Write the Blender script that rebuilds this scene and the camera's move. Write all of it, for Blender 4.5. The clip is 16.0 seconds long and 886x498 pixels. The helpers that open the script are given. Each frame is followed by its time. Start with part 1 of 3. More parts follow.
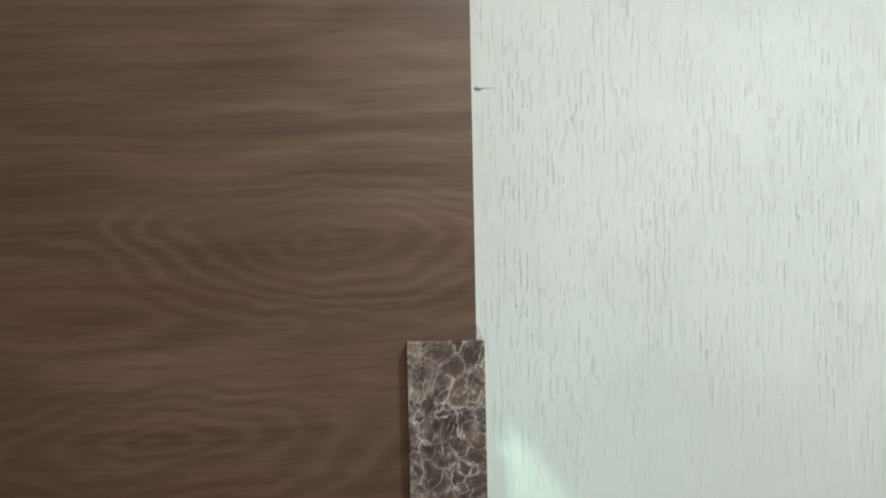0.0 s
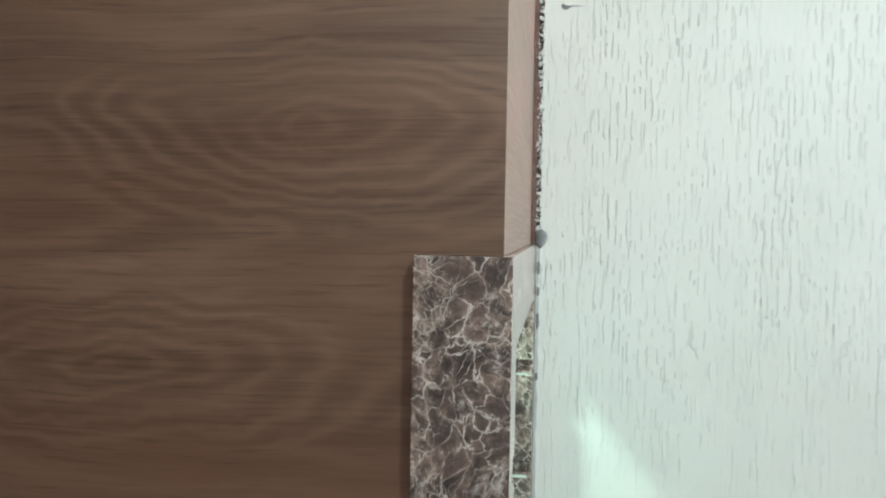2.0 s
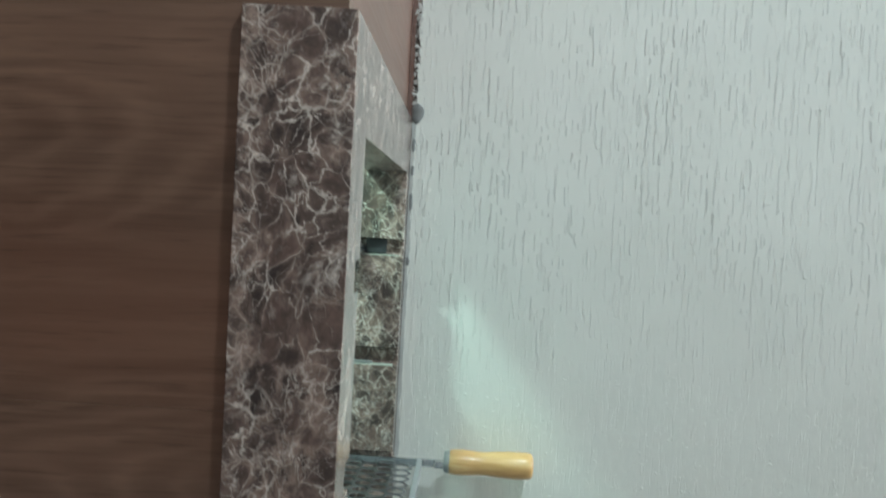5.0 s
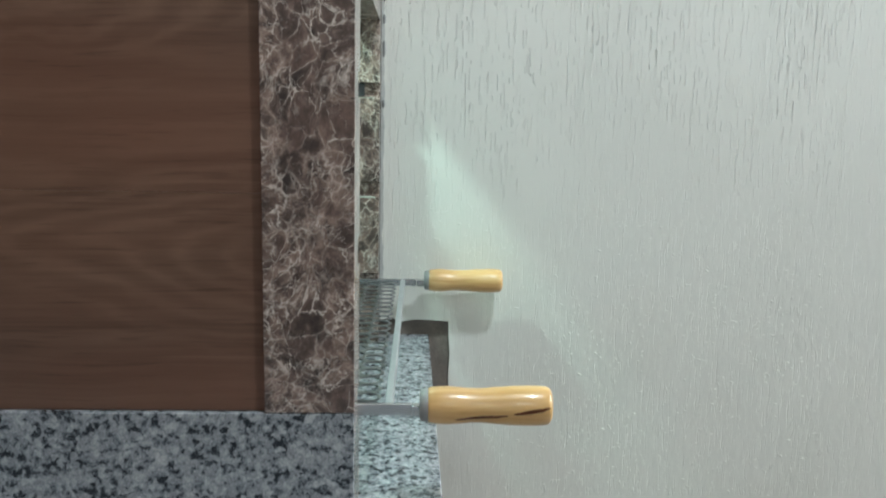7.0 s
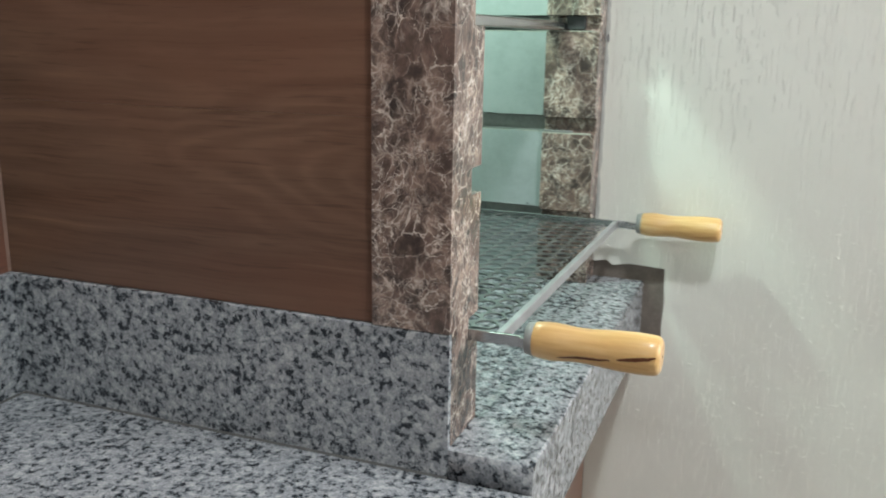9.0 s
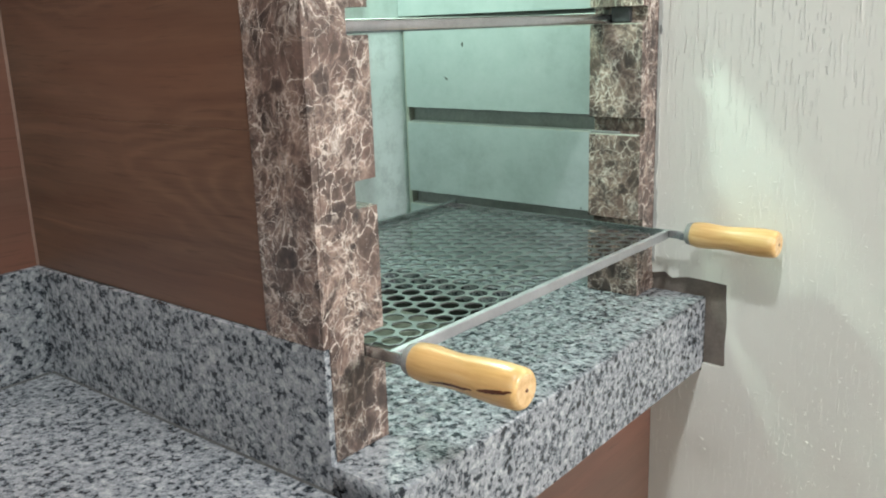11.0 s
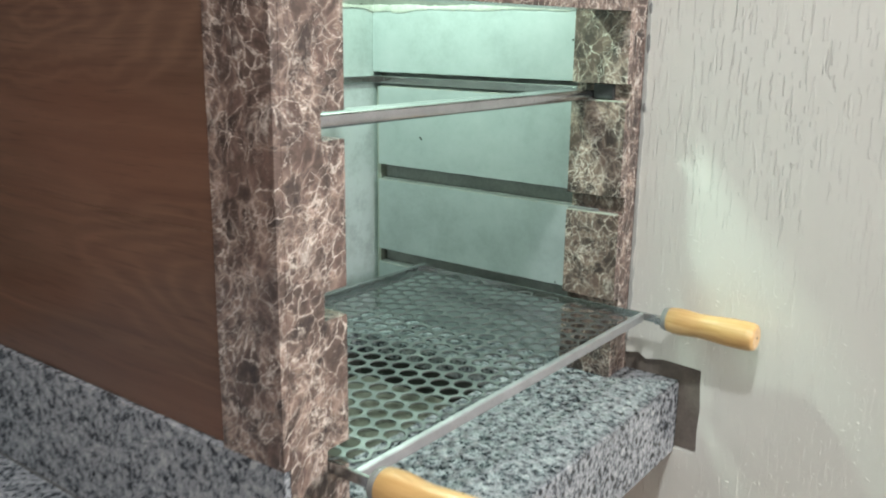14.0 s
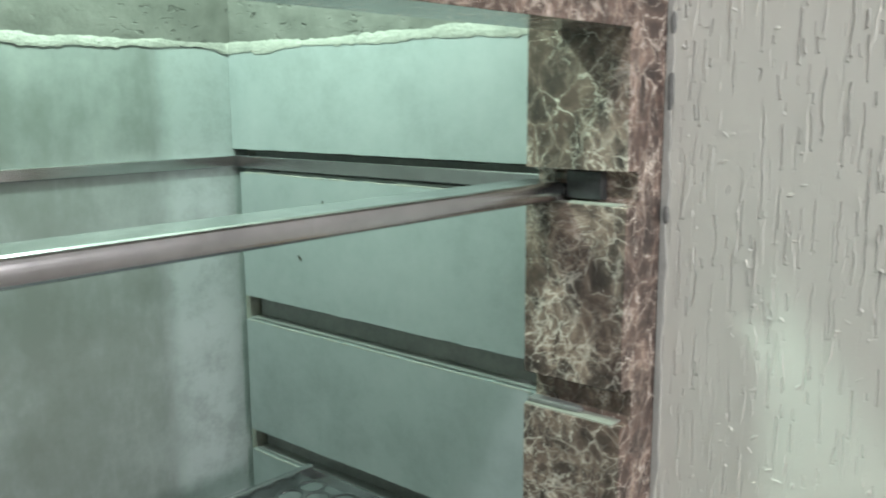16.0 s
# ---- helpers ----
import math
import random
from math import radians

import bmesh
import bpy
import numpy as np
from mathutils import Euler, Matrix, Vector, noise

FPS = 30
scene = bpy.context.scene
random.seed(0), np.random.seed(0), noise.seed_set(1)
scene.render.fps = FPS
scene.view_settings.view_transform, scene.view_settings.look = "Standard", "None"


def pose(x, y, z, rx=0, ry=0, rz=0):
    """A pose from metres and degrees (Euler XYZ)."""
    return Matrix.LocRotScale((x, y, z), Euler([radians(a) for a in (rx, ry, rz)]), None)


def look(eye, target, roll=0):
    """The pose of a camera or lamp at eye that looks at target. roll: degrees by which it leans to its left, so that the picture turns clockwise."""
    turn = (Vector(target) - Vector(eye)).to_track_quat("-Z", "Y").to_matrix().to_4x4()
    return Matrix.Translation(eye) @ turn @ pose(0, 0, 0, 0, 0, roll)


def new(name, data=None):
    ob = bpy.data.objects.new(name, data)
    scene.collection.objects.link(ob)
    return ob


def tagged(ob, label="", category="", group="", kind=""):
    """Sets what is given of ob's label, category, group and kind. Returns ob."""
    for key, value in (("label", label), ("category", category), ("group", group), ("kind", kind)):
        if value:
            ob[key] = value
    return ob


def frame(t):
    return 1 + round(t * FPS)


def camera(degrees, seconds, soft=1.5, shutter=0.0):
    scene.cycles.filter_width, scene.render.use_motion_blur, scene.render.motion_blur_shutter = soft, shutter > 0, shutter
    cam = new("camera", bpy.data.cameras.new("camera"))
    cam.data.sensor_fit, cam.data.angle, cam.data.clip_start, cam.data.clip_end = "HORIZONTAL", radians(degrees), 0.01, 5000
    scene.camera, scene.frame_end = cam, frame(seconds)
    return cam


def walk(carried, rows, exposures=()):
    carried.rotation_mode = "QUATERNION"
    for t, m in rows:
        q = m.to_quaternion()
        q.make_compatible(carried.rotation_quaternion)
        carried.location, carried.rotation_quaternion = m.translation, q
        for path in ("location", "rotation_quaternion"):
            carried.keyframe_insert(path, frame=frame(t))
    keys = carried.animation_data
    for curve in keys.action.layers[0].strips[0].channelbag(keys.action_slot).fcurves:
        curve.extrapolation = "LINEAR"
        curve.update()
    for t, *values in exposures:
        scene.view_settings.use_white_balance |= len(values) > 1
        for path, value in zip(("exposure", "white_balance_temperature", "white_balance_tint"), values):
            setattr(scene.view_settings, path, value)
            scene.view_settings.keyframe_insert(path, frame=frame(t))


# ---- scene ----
cam = camera(54.3, 16.0, 1.9, 0.4)
PATH = [
    (0, (-0.0416, -0.0392, 1.6384), (-0.0165, 1.5608, 1.6064), -1.2),
    (0.5, (-0.0472, -0.0392, 1.6168), (-0.0584, 1.5576, 1.5120), -0.2),
    (1, (-0.0512, -0.0280, 1.5872), (-0.0680, 1.5664, 1.4592), -0.8),
    (1.5, (-0.0120, 0.0200, 1.5752), (-0.0944, 1.6152, 1.4832), 0.7),
    (2, (0.0480, 0.1640, 1.5480), (-0.1640, 1.7488, 1.5096), 1.0),
    (2.5, (0.0960, 0.3120, 1.4984), (-0.2080, 1.8808, 1.5608), 0.5),
    (3, (0.1080, 0.3328, 1.4216), (-0.1872, 1.8944, 1.6080), -0.9),
    (3.5, (0.0968, 0.3096, 1.4056), (-0.1568, 1.8800, 1.5768), -0.8),
    (4, (0.0832, 0.2728, 1.4544), (-0.0704, 1.8640, 1.5168), 4.9),
    (4.5, (0.0872, 0.2584, 1.4336), (-0.0416, 1.8528, 1.4376), 3.4),
    (5, (0.0872, 0.2544, 1.3904), (0.0640, 1.8528, 1.3256), 3.2),
    (7.3, (0.0504, 0.0936, 1.2984), (0.1312, 1.6656, 1.0120), 1.1),
    (7.5, (0.0464, 0.1104, 1.2800), (0.1392, 1.6808, 0.9880), 1.2),
    (8, (0.0808, 0.0728, 1.2792), (0.0536, 1.6416, 0.9648), 0.8),
    (8.2, (0.1136, 0.0536, 1.2944), (-0.0152, 1.6120, 0.9568), 1.2),
    (10.3, (0.5136, 0.3248, 1.3240), (-0.4424, 1.5480, 0.9384), -2.0),
    (10.5, (0.5344, 0.3320, 1.3224), (-0.4336, 1.5448, 0.9328), -2.1),
    (11, (0.5720, 0.3392, 1.3320), (-0.4088, 1.5384, 0.9328), -1.9),
    (11.5, (0.5824, 0.3312, 1.3400), (-0.4016, 1.5344, 0.9600), -1.6),
    (12, (0.5888, 0.3336, 1.3432), (-0.4056, 1.5304, 0.9688), -1.7),
    (12.5, (0.5944, 0.3440, 1.3464), (-0.3952, 1.5472, 0.9832), -1.5),
    (13, (0.5912, 0.3448, 1.3528), (-0.3912, 1.5592, 1.0048), -1.4),
    (13.5, (0.5776, 0.3368, 1.3864), (-0.3776, 1.5712, 1.0320), -0.7),
    (14, (0.5216, 0.3864, 1.4160), (-0.4064, 1.6304, 1.0264), 0.8),
    (14.5, (0.3712, 0.6008, 1.4168), (-0.5416, 1.8624, 1.0480), 2.2),
    (15, (0.2696, 0.7456, 1.4360), (-0.6512, 2.0240, 1.1560), 2.5),
    (15.5, (0.2600, 0.8640, 1.4000), (-0.7272, 2.0952, 1.1376), 1.0),
    (16, (0.2968, 0.9560, 1.4000), (-0.7320, 2.1512, 1.1272), -0.3),
]
EXPOSURES = [(0,-0.22,5750,-1),(0.5,-0.05,5680,-1),(2,-0.03,5560,-3),(2.5,-0.1,5520,-3),(3,-0.2,5500,-3),(3.5,-0.24,5480,-3),(4,-0.36,5450,-3),(4.5,-0.44,5450,-2),(5,-0.57,5450,-2),(7.3,-0.4,5700,3),(8.2,-0.36,5930,6),(10.3,-0.18,6120,8),(13.5,-0.26,6170,9),(14.5,-0.36,6200,11),(15.5,-0.61,6160,10),(16,-0.69,6150,10)]
walk(cam, [(t, look(eye, target, roll)) for t, eye, target, roll in PATH], EXPOSURES)

# ---- world and lamps ----
world = bpy.data.worlds.new("world")
scene.world = world
world.use_nodes = True
world.node_tree.nodes["Background"].inputs[0].default_value = (0.8, 0.9, 1.0, 1)
world.node_tree.nodes["Background"].inputs[1].default_value = 0.05


def bulb(name, place, radius, power, color):
    data = bpy.data.lights.new(name, "POINT")
    data.shadow_soft_size, data.energy, data.color = radius, power, color
    ob = new(name, data)
    ob.location = place
    return ob


def panel_lamp(name, place, size, power, color):
    """A round flat lamp that shines downward."""
    data = bpy.data.lights.new(name, "AREA")
    data.shape, data.size, data.energy, data.color = "DISK", size, power, color
    ob = new(name, data)
    ob.location = place
    return ob


panel_lamp("ceiling_lamp", (0.46, 0.47, 2.55), 0.11, 20.0, (0.975, 0.985, 0.945))
bulb("room_lamp", (0.45, -2.25, 2.80), 0.08, 44, (0.985, 0.985, 0.95))
bulb("side_lamp", (2.60, 1.30, 2.05), 0.28, 225, (1.0, 0.955, 0.92))
bulb("hood_lamp", (-0.300, 1.287, 1.755), 0.026, 22.8, (0.73, 1.0, 0.79))


# ---- materials ----
class Nodes:
    """A node material with a few short ways to add nodes."""

    def __init__(self, name):
        self.mat = bpy.data.materials.new(name)
        self.mat.use_nodes = True
        self.tree = self.mat.node_tree
        self.bsdf = self.tree.nodes["Principled BSDF"]
        self.place = self.add("ShaderNodeTexCoord").outputs["Object"]

    def add(self, kind, **values):
        node = self.tree.nodes.new(kind)
        for key, value in values.items():
            if key == "feature":
                node.feature = value
            elif key == "operation":
                node.operation = value
        return node

    def put(self, value, socket):
        if isinstance(value, bpy.types.NodeSocket):
            self.tree.links.new(value, socket)
        elif isinstance(value, tuple) and len(value) == 3 and socket.type == "RGBA":
            socket.default_value = (*value, 1)
        else:
            socket.default_value = value

    def scaled(self, vector, scale, shift=(0, 0, 0)):
        node = self.add("ShaderNodeMapping")
        self.put(vector, node.inputs["Vector"])
        node.inputs["Scale"].default_value = scale
        node.inputs["Location"].default_value = shift
        return node.outputs["Vector"]

    def noise(self, vector, scale, detail=3.0, rough=0.55, distortion=0.0):
        node = self.add("ShaderNodeTexNoise")
        self.put(vector, node.inputs["Vector"])
        node.inputs["Scale"].default_value = scale
        node.inputs["Detail"].default_value = detail
        node.inputs["Roughness"].default_value = rough
        node.inputs["Distortion"].default_value = distortion
        return node

    def cells(self, vector, scale, feature="DISTANCE_TO_EDGE"):
        node = self.add("ShaderNodeTexVoronoi", feature=feature)
        self.put(vector, node.inputs["Vector"])
        node.inputs["Scale"].default_value = scale
        return node

    def math(self, operation, a, b=0.0):
        node = self.add("ShaderNodeMath", operation=operation)
        self.put(a, node.inputs[0])
        self.put(b, node.inputs[1])
        return node.outputs[0]

    def ramp(self, value, *stops):
        node = self.add("ShaderNodeValToRGB")
        self.put(value, node.inputs["Fac"])
        marks = node.color_ramp.elements
        while len(marks) < len(stops):
            marks.new(0.5)
        for mark, (at, c) in zip(marks, stops):
            mark.position = at
            mark.color = (c, c, c, 1) if isinstance(c, (int, float)) else (*c, 1)
        return node.outputs["Color"]

    def mix(self, factor, a, b):
        node = self.add("ShaderNodeMix")
        node.data_type = "RGBA"
        self.put(factor, node.inputs[0])
        self.put(a, node.inputs[6])
        self.put(b, node.inputs[7])
        return node.outputs[2]

    def warped(self, vector, scale, amount, detail=2.0):
        n = self.noise(vector, scale, detail).outputs["Color"]
        off = self.add("ShaderNodeVectorMath", operation="SUBTRACT")
        self.put(n, off.inputs[0])
        off.inputs[1].default_value = (0.5, 0.5, 0.5)
        mul = self.add("ShaderNodeVectorMath", operation="SCALE")
        self.put(off.outputs[0], mul.inputs[0])
        mul.inputs["Scale"].default_value = amount
        plus = self.add("ShaderNodeVectorMath", operation="ADD")
        self.put(vector, plus.inputs[0])
        self.put(mul.outputs[0], plus.inputs[1])
        return plus.outputs[0]

    def bump(self, height, strength, distance):
        node = self.add("ShaderNodeBump")
        self.put(height, node.inputs["Height"])
        node.inputs["Strength"].default_value = strength
        node.inputs["Distance"].default_value = distance
        self.put(node.outputs["Normal"], self.bsdf.inputs["Normal"])

    def done(self, color, rough, metal=0.0, coat=0.0):
        self.put(color, self.bsdf.inputs["Base Color"])
        self.put(rough, self.bsdf.inputs["Roughness"])
        self.bsdf.inputs["Metallic"].default_value = metal
        self.bsdf.inputs["Coat Weight"].default_value = coat
        self.bsdf.inputs["Coat Roughness"].default_value = 0.12
        return self.mat


def wood_panel(name, dark, light, swap=False):
    """Walnut laminate with level grain, flame figures and a large oval figure. swap: the grain runs along y."""
    n = Nodes(name)
    p = n.place
    if swap:
        turn = n.add("ShaderNodeMapping")
        n.put(p, turn.inputs["Vector"])
        turn.inputs["Rotation"].default_value = (0, 0, radians(90))
        p = turn.outputs["Vector"]
    p = n.warped(p, 3.5, 0.022)
    bent = n.warped(n.warped(p, 4.0, 0.05, 2.0), 12.0, 0.030, 4.0)
    # a large oval figure in a field of long level grain
    oval = n.add("ShaderNodeVectorMath", operation="LENGTH")
    n.put(n.scaled(bent, (4.0, 0.0, 12.5), (0.60, 0, -20.25)), oval.inputs[0])
    hill = n.ramp(oval.outputs["Value"], (0.0, 1.0), (0.35, 0.62), (1.0, 0.0))
    low = n.add("ShaderNodeVectorMath", operation="LENGTH")
    n.put(n.scaled(bent, (3.2, 0.0, 15.0), (1.08, 0, -21.45)), low.inputs[0])
    hill_b = n.ramp(low.outputs["Value"], (0.0, 1.0), (0.35, 0.60), (1.0, 0.0))
    # a tilted flame low on the panel
    flame = n.add("ShaderNodeMapping")
    n.put(bent, flame.inputs["Vector"])
    flame.inputs["Location"].default_value = (0.15, 0, -1.17)
    flame.inputs["Rotation"].default_value = (0, radians(-7), 0)
    tilt = n.add("ShaderNodeVectorMath", operation="LENGTH")
    n.put(n.scaled(flame.outputs["Vector"], (3.4, 0.0, 10.5)), tilt.inputs[0])
    hill_c = n.ramp(tilt.outputs["Value"], (0.0, 1.0), (0.35, 0.58), (1.0, 0.0))
    field = n.noise(n.scaled(p, (1.15, 1.15, 5.6), (0.3, 0, 0.4)), 1.6, 1.5, 0.45).outputs["Fac"]
    field = n.math("ADD", n.math("MULTIPLY", field, 0.55), n.math("MULTIPLY", n.math("MAXIMUM", n.math("MAXIMUM", hill, hill_b), hill_c), 0.45))
    jag = n.noise(n.scaled(p, (9.0, 9.0, 60.0)), 1.0, 3.0, 0.6).outputs["Fac"]
    rings = n.math("SINE", n.math("ADD", n.math("MULTIPLY", field, 84.0), n.math("MULTIPLY", jag, 6.5)))
    rings = n.ramp(n.math("ADD", n.math("MULTIPLY", rings, 0.5), 0.5), (0.0, 0.0), (0.55, 0.35), (1.0, 1.0))
    fibre = n.noise(n.scaled(p, (4.0, 4.0, 300.0)), 1.0, 5.0, 0.65).outputs["Fac"]
    streak = n.noise(n.scaled(p, (1.5, 1.5, 42.0)), 1.0, 5.0, 0.68, 0.5).outputs["Fac"]
    broad = n.noise(n.scaled(p, (0.8, 0.8, 4.5)), 1.7, 3.0, 0.6).outputs["Fac"]
    tone = n.math("ADD", n.math("MULTIPLY", n.math("MULTIPLY", rings, n.ramp(n.noise(n.scaled(p, (3, 3, 9)), 1.0, 2.0).outputs["Fac"], (0.36, 0.15), (0.58, 1.0))), 0.16), n.math("MULTIPLY", fibre, 0.42))
    tone = n.math("ADD", tone, n.math("MULTIPLY", streak, 0.40))
    tone = n.math("ADD", tone, n.math("MULTIPLY", broad, 0.46))
    mid = tuple((a + b) / 2 for a, b in zip(dark, light))
    color = n.ramp(tone, (0.44, dark), (0.66, mid), (0.92, light))
    red = n.ramp(n.noise(n.scaled(p, (0.9, 0.9, 4.5), (5, 0, 2)), 1.3, 2.0).outputs["Fac"], (0.45, 0.0), (0.7, 1.0))
    color = n.mix(n.math("MULTIPLY", red, 0.6), color, (dark[0] * 2.1, dark[1] * 1.65, dark[2] * 1.55))
    pale = n.ramp(n.noise(n.scaled(p, (2.2, 2.2, 120.0), (1, 0, 3)), 1.0, 2.0).outputs["Fac"], (0.66, 0.0), (0.78, 1.0))
    color = n.mix(n.math("MULTIPLY", pale, 0.35), color, tuple(c * 1.4 for c in light))
    pores = n.ramp(n.noise(n.scaled(p, (16.0, 16.0, 330.0), (2, 0, 5)), 1.0, 2.0, 0.6).outputs["Fac"], (0.58, 0.0), (0.70, 1.0))
    color = n.mix(n.math("MULTIPLY", pores, 0.40), color, tuple(c * 0.8 for c in dark))
    n.bump(fibre, 0.12, 0.0008)
    return n.done(color, n.ramp(fibre, (0.3, 0.34), (0.7, 0.44)))


def brown_marble():
    """Dark brown marble: smooth dark clasts in a reddish ground, crossed by a ragged net of pale veins that swell at their knots."""
    n = Nodes("brown_marble")
    o = n.place
    rough = n.warped(n.warped(n.warped(o, 15.0, 0.030, 1.0), 75.0, 0.011, 2.0), 240.0, 0.0048, 3.0)

    def net(rotation, stretch, scale, shift):
        turn = n.add("ShaderNodeMapping")
        n.put(rough, turn.inputs["Vector"])
        turn.inputs["Rotation"].default_value = tuple(radians(a) for a in rotation)
        drawn = n.scaled(turn.outputs["Vector"], stretch, shift)
        return drawn, n.cells(drawn, scale).outputs["Distance"]

    def swell(scale, shift, low, high, top):
        f = n.noise(n.scaled(o, (1, 1, 1), shift), scale, 3.0, 0.6).outputs["Fac"]
        return n.ramp(f, (low, 0.0), ((low + high) / 2, top * 0.35), (high, top))

    p, big = net((27, -20, 0), (1.1, 1.1, 0.72), 52.0, (0.4, 0.2, 0.9))
    q, mid = net((-30, 34, 0), (1.1, 1.1, 0.75), 88.0, (2.1, 0.7, 1.3))
    r, fine = net((15, 55, -20), (1.0, 1.0, 0.85), 170.0, (5.3, 2.7, 0.3))
    w, long = net((34, -26, 0), (1.6, 1.6, 0.34), 34.0, (1.7, 4.1, 2.2))
    zone = n.noise(n.scaled(o, (1.2, 1.2, 0.8)), 20.0, 4.0, 0.6).outputs["Fac"]
    broken = n.ramp(zone, (0.44, 0.0), (0.58, 1.0))
    grain = n.noise(o, 260.0, 4.0, 0.7).outputs["Fac"]

    def vein(distance, width, half, strength):
        thick = n.math("ADD", n.math("MULTIPLY", width, half), 0.0004)
        u = n.math("DIVIDE", distance, thick)
        return n.math("MULTIPLY", n.ramp(u, (0.0, 1.0), (0.35, 0.85), (0.62, 0.25), (1.0, 0.0)), strength)

    veins = vein(big, swell(42.0, (0, 0, 0), 0.40, 0.72, 1.0), 0.098, 1.0)
    veins = n.math("MAXIMUM", veins, n.math("MULTIPLY", vein(mid, swell(60.0, (3, 1, 2), 0.38, 0.70, 1.0), 0.165, 0.95), broken))
    veins = n.math("MAXIMUM", veins, n.math("MULTIPLY", vein(fine, swell(90.0, (7, 4, 1), 0.44, 0.74, 1.0), 0.17, 0.75), n.ramp(zone, (0.46, 0.0), (0.58, 1.0))))
    veins = n.math("MAXIMUM", veins, vein(long, swell(20.0, (4, 2, 7), 0.48, 0.72, 1.0), 0.050, 0.95))
    veins = n.math("MULTIPLY", veins, n.ramp(grain, (0.30, 0.30), (0.62, 1.0)))
    veins = n.math("MULTIPLY", veins, n.ramp(n.noise(n.scaled(o, (1, 1, 1), (9, 3, 5)), 36.0, 3.0, 0.6).outputs["Fac"], (0.38, 0.28), (0.58, 1.0)))
    halo = n.math("MAXIMUM", n.ramp(big, (0.0, 0.36), (0.20, 0.0)), n.math("MULTIPLY", n.ramp(mid, (0.0, 0.70), (0.34, 0.20)), broken))
    cloud = n.noise(p, 70.0, 6.0, 0.7).outputs["Fac"]
    halo = n.math("MULTIPLY", halo, n.ramp(cloud, (0.40, 0.10), (0.64, 1.35)))
    clast = n.add("ShaderNodeSeparateColor")
    n.put(n.cells(p, 52.0, "F1").outputs["Color"], clast.inputs[0])
    tone = n.math("ADD", n.math("MULTIPLY", cloud, 0.70), n.math("MULTIPLY", clast.outputs[0], 0.22))
    base = n.ramp(tone, (0.28, (0.050, 0.040, 0.037)), (0.48, (0.100, 0.072, 0.062)), (0.74, (0.225, 0.148, 0.122)))
    base = n.mix(halo, base, (0.46, 0.34, 0.28))
    blot = n.ramp(n.noise(n.scaled(rough, (1, 1, 0.8)), 30.0, 5.0, 0.7).outputs["Fac"], (0.60, 0.0), (0.69, 0.85))
    base = n.mix(n.math("MULTIPLY", blot, n.ramp(grain, (0.3, 0.3), (0.6, 1.0))), base, (0.60, 0.52, 0.46))
    color = n.mix(n.math("MULTIPLY", veins, 0.95), base, (0.86, 0.76, 0.67))
    n.bump(grain, 0.03, 0.0005)
    return n.done(color, n.ramp(grain, (0.3, 0.14), (0.7, 0.24)))


def grey_granite():
    """Grey granite: pale and mid-grey crystals with blue-black flecks."""
    n = Nodes("grey_granite")
    p = n.warped(n.place, 150.0, 0.0085, 4.0)
    split = n.add("ShaderNodeSeparateColor")
    n.put(n.cells(p, 185.0, "F1").outputs["Color"], split.inputs[0])
    patch = n.noise(p, 100.0, 5.0, 0.66).outputs["Fac"]
    speck = n.noise(n.place, 230.0, 4.0, 0.7).outputs["Fac"]
    cloud = n.noise(n.place, 20.0, 3.0).outputs["Fac"]
    tone = n.math("ADD", n.math("MULTIPLY", split.outputs[0], 0.20), n.math("MULTIPLY", patch, 0.80))
    tone = n.math("ADD", tone, n.math("MULTIPLY", speck, 0.42))
    tone = n.math("ADD", tone, n.math("MULTIPLY", cloud, 0.16))
    color = n.ramp(tone, (0.655, (0.026, 0.031, 0.038)), (0.705, (0.105, 0.119, 0.133)), (0.755, (0.245, 0.262, 0.282)), (0.86, (0.355, 0.370, 0.390)), (0.99, (0.52, 0.53, 0.545)))
    small = n.ramp(n.noise(n.place, 520.0, 2.0).outputs["Fac"], (0.3, 0.78), (0.7, 1.12))
    mul = n.add("ShaderNodeMix")
    mul.data_type, mul.blend_type = "RGBA", "MULTIPLY"
    mul.inputs[0].default_value = 1.0
    n.put(color, mul.inputs[6])
    n.put(small, mul.inputs[7])
    n.bump(patch, 0.02, 0.0005)
    return n.done(mul.outputs[2], n.ramp(patch, (0.3, 0.16), (0.7, 0.26)))


